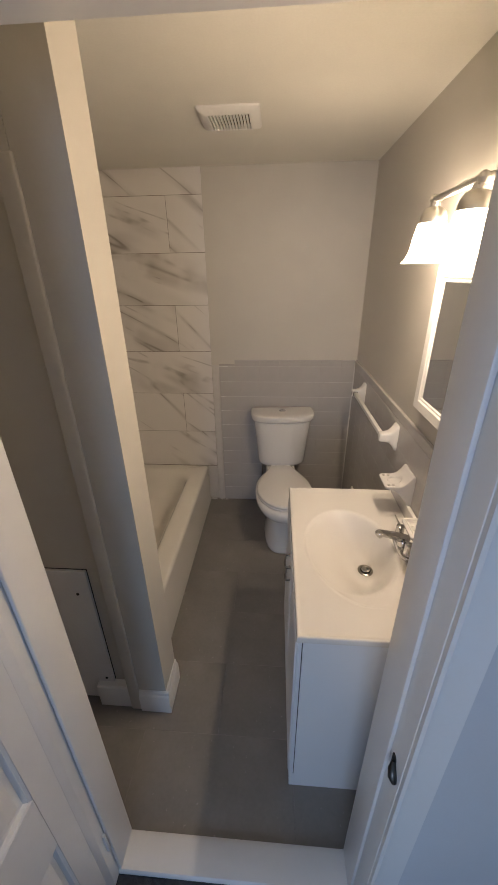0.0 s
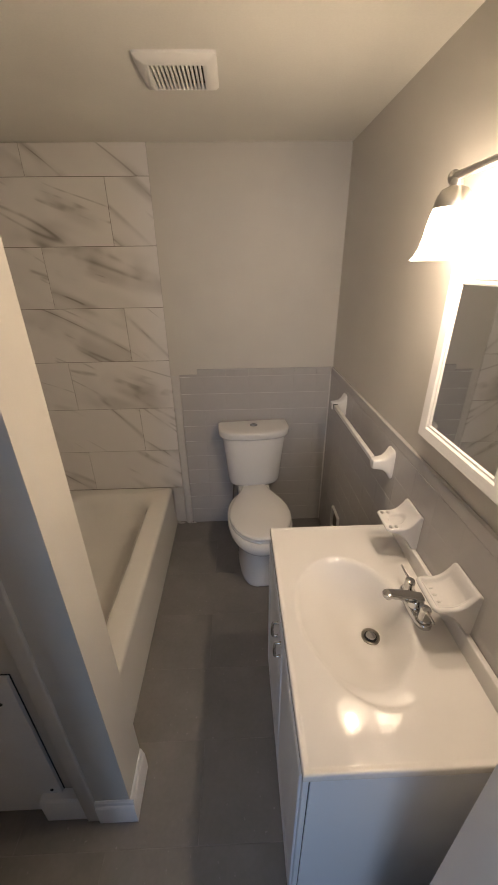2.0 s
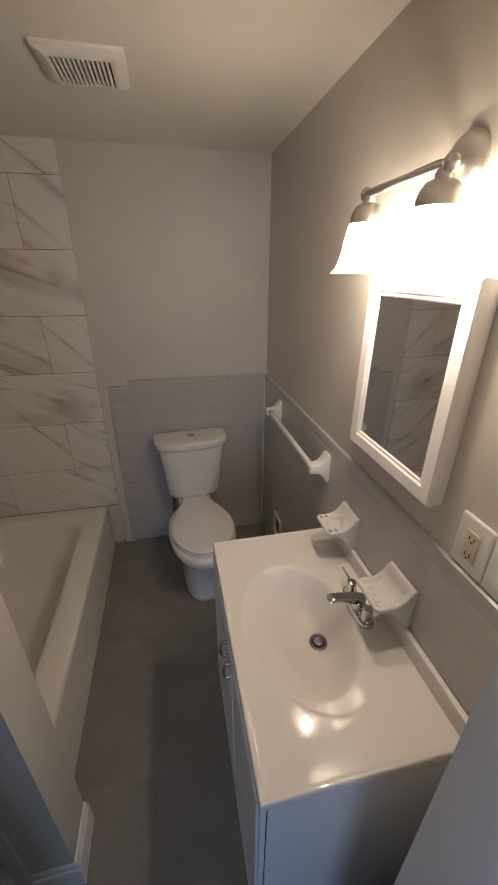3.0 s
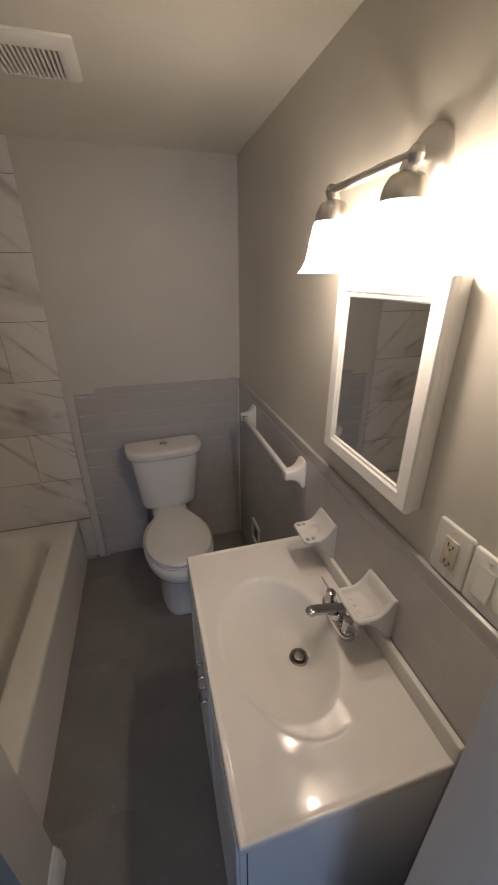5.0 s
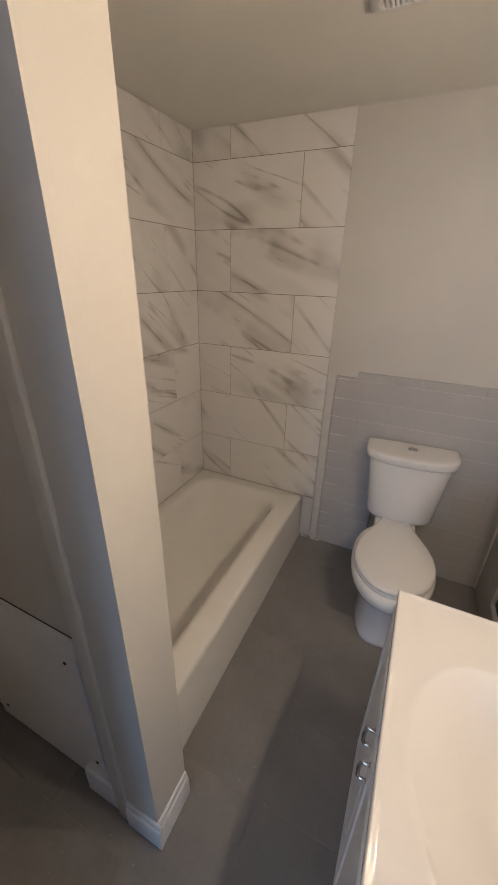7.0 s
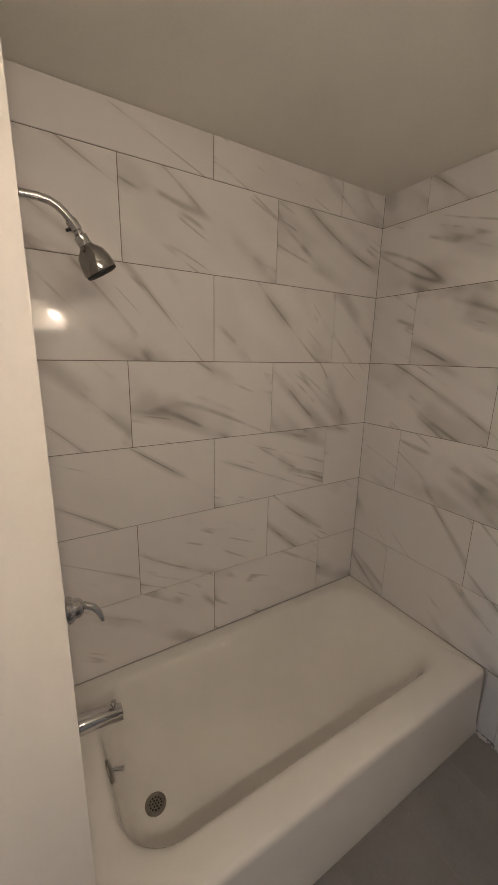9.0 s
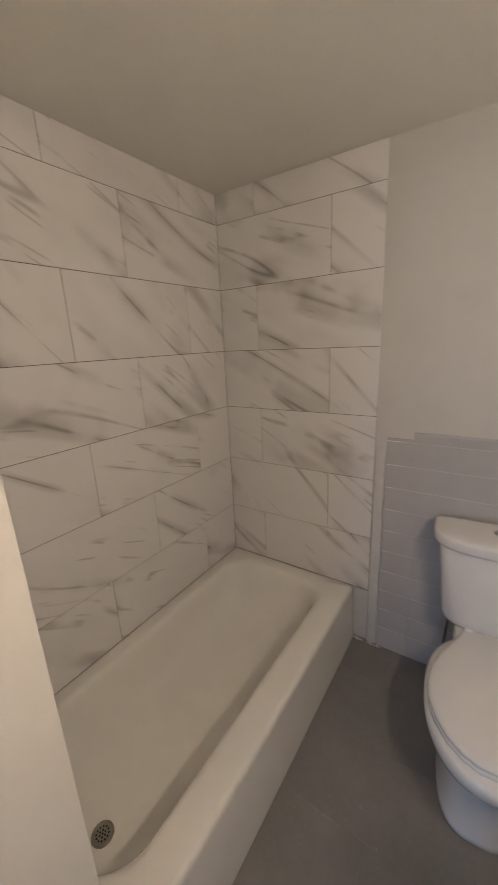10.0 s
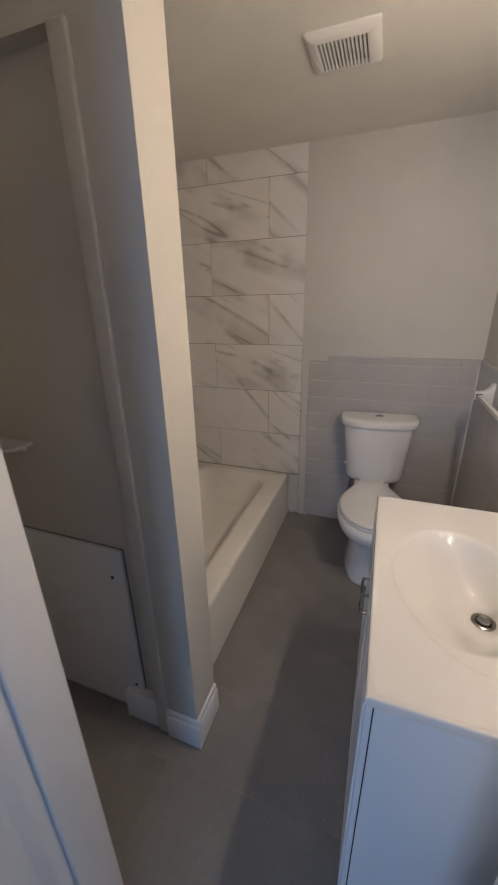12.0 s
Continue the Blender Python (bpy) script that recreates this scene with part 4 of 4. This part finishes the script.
part("stem", tube([(XR - 0.02, 1.090, 1.936), (XR - 0.06, 1.090, 1.932), (LX, 1.090, LZ)], [0.012, 0.010, 0.010], 14), NICKEL, light)
bar = part("bar", tube([(LX, 0.984, LZ), (LX, 0.998, LZ), (LX, 1.03, LZ), (LX, 1.10, LZ), (LX, 1.17, LZ), (LX, 1.246, LZ), (LX, 1.26, LZ)], [0.0085] * 7, 16), NICKEL, light)
for by in (0.984, 1.262):
    part("finial", lathe([(0.003, -0.014), (0.010, -0.010), (0.0135, 0.0), (0.010, 0.010), (0.003, 0.014)], 16), NICKEL, bar, at=pose(LX, by, LZ))
for by in (0.998, 1.246):
    part("socket_cup", lathe([(0.010, 1.908), (0.014, 1.900), (0.014, 1.893), (0.026, 1.888), (0.034, 1.876), (0.038, 1.862), (0.038, 1.852)], 28), NICKEL, light, at=pose(LX, by, 0))
    prof = [(0.036, 1.858), (0.041, 1.845), (0.046, 1.822), (0.050, 1.796), (0.055, 1.775), (0.064, 1.757), (0.072, 1.748)]
    prof = prof + [(r - 0.003, z) for r, z in reversed(prof)]
    part("shade", lathe(prof, 40, lo=False, hi=False), SHADE, light, "glowing frosted glass bell shade", at=pose(LX, by, 0), angle=70)

# ---- ceiling vent ----
vent = tagged(empty("ceiling_vent", pose(-0.181, 1.820, ZC)), "white square exhaust vent grille in the ceiling", "ceiling vent")
H = 0.120
V = [(H, 0.0), (H, -0.006), (H - 0.008, -0.014), (H - 0.030, -0.021), (H - 0.036, -0.021), (H - 0.036, -0.005)]
part("frame", loft([rounded(-a, a, -a * 0.95, a * 0.95, 0.008, z, 4) for a, z in V], close_lo=True, close_hi=False), PLASTIC, vent, angle=30)
# flat sheet whose dark colour stands for shade between the slats
part("backing", box(-0.090, 0.090, -0.085, 0.085, -0.0045, -0.0035), SEAM_AND_SHADE, vent, "dark sheet painted as the shade behind the slats")
n = 14
for i in range(n):
    x = -0.0815 + 0.163 * i / (n - 1)
    part("slat", box(x - 0.0036, x + 0.0036, -0.0835, 0.0835, -0.0205, -0.0090, 0.0012, 1), PLASTIC, vent)

# ---- recessed holder low on the wall by the toilet ----
tp = tagged(empty("paper_holder", pose(WX, 2.12, 0.29)), "white recessed toilet paper holder frame low on the wall", "paper holder")
part("frame", loft([[(x, p[0], p[1] * 1.1) for p in rounded(-a, a, -a, a, 0.008, 0, 5)] for a, x in ((0.070, 0.0), (0.070, -0.010), (0.066, -0.015), (0.054, -0.012), (0.050, -0.001))], close_hi=False), PORC, tp)
# no hollow here: a dark sheet gives the inside its shade
part("recess", box(-0.0012, -0.0002, -0.049, 0.049, -0.054, 0.054), SEAM_AND_SHADE, tp, "flat dark sheet painted as the shade of a recess")

# ---- tile pieces, last ----
SHAPES = {}


def slab(w, h, t, bevel=0.0012):
    """One tile, its face towards +z, corner at the origin."""
    key = (round(w, 4), round(h, 4), t, bevel)
    if key not in SHAPES:
        b = bevel
        bm = loft([[(0, 0, 0), (w, 0, 0), (w, h, 0), (0, h, 0)], [(0, 0, t - b), (w, 0, t - b), (w, h, t - b), (0, h, t - b)], [(b * 0.12, b * 0.12, t - b * 0.5), (w - b * 0.12, b * 0.12, t - b * 0.5), (w - b * 0.12, h - b * 0.12, t - b * 0.5), (b * 0.12, h - b * 0.12, t - b * 0.5)], [(b * 0.5, b * 0.5, t - b * 0.12), (w - b * 0.5, b * 0.5, t - b * 0.12), (w - b * 0.5, h - b * 0.5, t - b * 0.12), (b * 0.5, h - b * 0.5, t - b * 0.12)], [(b, b, t), (w - b, b, t), (w - b, h - b, t), (b, h - b, t)]])
        me = bpy.data.meshes.new("tile")
        bmesh.ops.recalc_face_normals(bm, faces=bm.faces[:])
        bm.to_mesh(me)
        bm.free()
        SHAPES[key] = me
    return SHAPES[key]


def tile(parent, w, h, t, m, mat, name="tile", bevel=0.0012):
    me = slab(w, h, t, bevel)
    if not me.materials:
        me.materials.append(mat)
    ob = new(name, me)
    ob.parent = parent
    ob.matrix_basis = m
    return ob


G = 0.0024
ZL = [0.3140, 0.6135, 0.919, 1.225, 1.531, 1.842, 2.149, ZC]


def course(parent, cuts, place, z0, z1):
    for a, b in zip(cuts, cuts[1:]):
        tile(parent, b - a - G, z1 - z0 - G, 0.0085, place(a + G / 2, z0 + G / 2), MARBLE)


def on_back(u, z):
    return pose(u, YB - 0.0005, z, 90, 0, 0)


def on_left(u, z):
    return pose(XL + 0.0005, u, z, 90, 0, 90)


def on_partition(u, z):
    return pose(-u, PY1 - 0.0005, z, 90, 0, 180)


bm = box(-1.28, -0.442, YB - 0.006, YB - 0.0003, 0.3112, ZC - 0.001)
part("grout", bm, SEAM_AND_SHADE, wall_back, "dark grey tile grout", smooth=False)
part("grout", box(XL + 0.0003, XL + 0.006, 1.036, YB - 0.007, 0.3112, ZC - 0.001), SEAM_AND_SHADE, wall_left, "dark grey tile grout", smooth=False)
part("grout", box(-1.278, PX1 - 0.024, PY1 + 0.0003, PY1 + 0.006, 0.3112, ZC - 0.001), SEAM_AND_SHADE, wall_partition, "dark grey tile grout", smooth=False)
for r in range(7):
    z0, z1 = ZL[r], ZL[r + 1]
    odd = r % 2 == 1
    course(wall_back, [-1.277, -0.665, -0.440] if odd else [-1.277, -1.052, -0.440], on_back, z0, z1)
    course(wall_left, [1.0405, 1.331, 1.935, 2.5345] if odd else [1.0405, 1.657, 2.267, 2.5345], on_left, z0, z1)
    course(wall_partition, [0.4485, 0.66, 1.274] if odd else [0.4485, 1.04, 1.274], on_partition, z0, z1)
tile(wall_back, 0.0715, 0.300, 0.0085, on_back(-0.5115, 0.008), CAULK)

# painted glazed tile: cap row and courses
TZ = [0.0, 0.121, 0.232, 0.343, 0.454, 0.565, 0.676, 0.787, 0.898, 1.009, 1.120]
COLX = [-0.388, -0.244, -0.101, 0.042, 0.185, 0.328, 0.471, 0.5625]
part("grout", box(-0.388, 0.5635, YB - 0.0092, YB - 0.0003, 0, 1.118), GLAZE, wall_back, "grey painted grout", smooth=False)
part("grout", box(XR - 0.0099, XR - 0.0003, 0.53, YB - 0.0098, 0, 1.118), GLAZE, wall_right, "grey painted grout", smooth=False)
bm = bmesh.new()
faint = bmesh.new()
random.seed(9)
# bare left ends and thin joints; their paleness also stands in for highlights
for z in TZ[1:]:
    end = -0.387 + random.uniform(0.035, 0.085)
    box(-0.387, end, YB - 0.0100, YB - 0.0090, z - 0.0016, z + 0.0014, bm=bm)
    box(end + 0.001, 0.562, YB - 0.0099, YB - 0.0090, z - 0.0012, z + 0.0008, bm=faint)
part("bed_joint", bm, GLINT_GROUT, wall_back, "bare joints between tile courses with their glint coloured in", smooth=False)
part("bed_joint", faint, GLINT_JOINT, wall_back, "thinly painted joints between tile courses with a faint glint coloured in", smooth=False)
# corner caulk bead, coloured paler than the tile to give its highlight line
bead = [(0.5640, YB - 0.0098)] + [(0.5640 - 0.008 * math.cos(radians(k)), YB - 0.0098 - 0.008 * math.sin(radians(k))) for k in (0, 30, 60, 90)]
part("corner_bead", prism(bead, "z", 0.0, 1.119), GLINT_JOINT, wall_back, "caulk bead in the corner with its highlight put into a paler colour", angle=60)
COLY = [0.530, 0.617] + [0.617 + 0.1435 * k for k in range(1, 14)] + [2.5335]
for r in range(10):
    h = TZ[r + 1] - TZ[r] - 0.0022
    for a, b in zip(COLX, COLX[1:]):
        tile(wall_back, b - a - 0.0003, h, 0.0100, pose(a + 0.00015, YB - 0.0005, TZ[r] + 0.0008, 90, 0, 0), GLAZE, bevel=0.0007)
    for a, b in zip(COLY, COLY[1:]):
        # paint fills the joints over the vanity and leaves them open further along
        gap, soft = (0.0002, 0.00012) if b < 1.42 else (0.0006, 0.0009)
        tile(wall_right, b - a - gap, h + 0.0022 - gap, 0.0100, pose(XR - 0.0005, b - gap / 2, TZ[r] + gap / 2, 90, 0, -90), GLAZE, bevel=soft)
tile(wall_back, 0.108, 0.012, 0.0098, pose(-0.387, YB - 0.0005, 1.121, 90, 0, 0), GLAZE, bevel=0.002)
CAP = [(0, 0), (-0.0097, 0), (-0.0100, 0.002), (-0.0102, 0.028), (-0.0120, 0.036), (-0.0112, 0.043), (-0.004, 0.047), (0, 0.046)]
for a, b in zip([-0.277, -0.101, 0.042, 0.185, 0.328, 0.471], [-0.101, 0.042, 0.185, 0.328, 0.471, 0.560]):
    part("cap_tile", prism([(YB - 0.0004 + u, 1.1205 + w) for u, w in CAP], "x", a + 0.0008, b - 0.0008), GLAZE, wall_back, angle=30)
for a, b in zip(COLY, COLY[1:]):
    part("cap_tile", prism([(XR - 0.0004 + u, 1.1205 + w) for u, w in CAP], "y", a + 0.00015, b - 0.00015), GLAZE, wall_right, angle=30)

# plaster strip between the two kinds of tile, with crumbs of caulk at its foot
bm = bmesh.new()
random.seed(4)
N = 40
L_, R_ = [], []
for i in range(N + 1):
    z = 0.0 + 1.13 * i / N
    L_.append((-0.438 + random.uniform(-0.002, 0.002), z))
    R_.append((-0.390 + random.uniform(-0.003, 0.003), z))
rows = [[bm.verts.new((x, y, z)) for x, y in ((l, YB - 0.0005), (l + 0.002, YB - 0.007), ((l + r) / 2, YB - 0.0085 - random.uniform(0, 0.0008)), (r - 0.002, YB - 0.0075), (r, YB - 0.0005))] for (l, z), (r, _) in zip(L_, R_)]
for a, b in zip(rows, rows[1:]):
    for i in range(4):
        bm.faces.new((a[i], a[i + 1], b[i + 1], b[i]))
structure(part("trim", bm, CAULK, angle=60), "uneven plaster filler strip between marble and glazed tile", "trim")
bm = bmesh.new()
for i in range(26):
    c = (-0.36 - random.uniform(0, 0.155), YB - 0.012 - random.uniform(0, 0.012), 0.003)
    b = bmesh.new()
    bmesh.ops.create_icosphere(b, subdivisions=1, radius=random.uniform(0.003, 0.008))
    for v in b.verts:
        v.co = Vector(c) + v.co * random.uniform(0.7, 1.2)
    join(bm, b)
tagged(part("caulk_crumbs", bm, CAULK), "rough crumbs of white caulk at the floor edge", "caulk", kind="stuff")

# floor tiles
FY = [0.512, 0.815, 1.117, 1.414, 1.714, 2.014, 2.314, 2.535]
for r in range(7):
    xs = [-1.28, -1.112, -0.502, 0.108, 0.563] if r % 2 == 0 else [-1.28, -0.807, -0.197, 0.413, 0.563]
    for a, b in zip(xs, xs[1:]):
        if FY[r] > 1.1 and b < -0.5:
            continue
        tile(floor, b - a - 0.003, FY[r + 1] - FY[r] - 0.0026, 0.004, pose(a + 0.0013, FY[r] + 0.0013, -0.0042), FLOOR, bevel=0.0008)
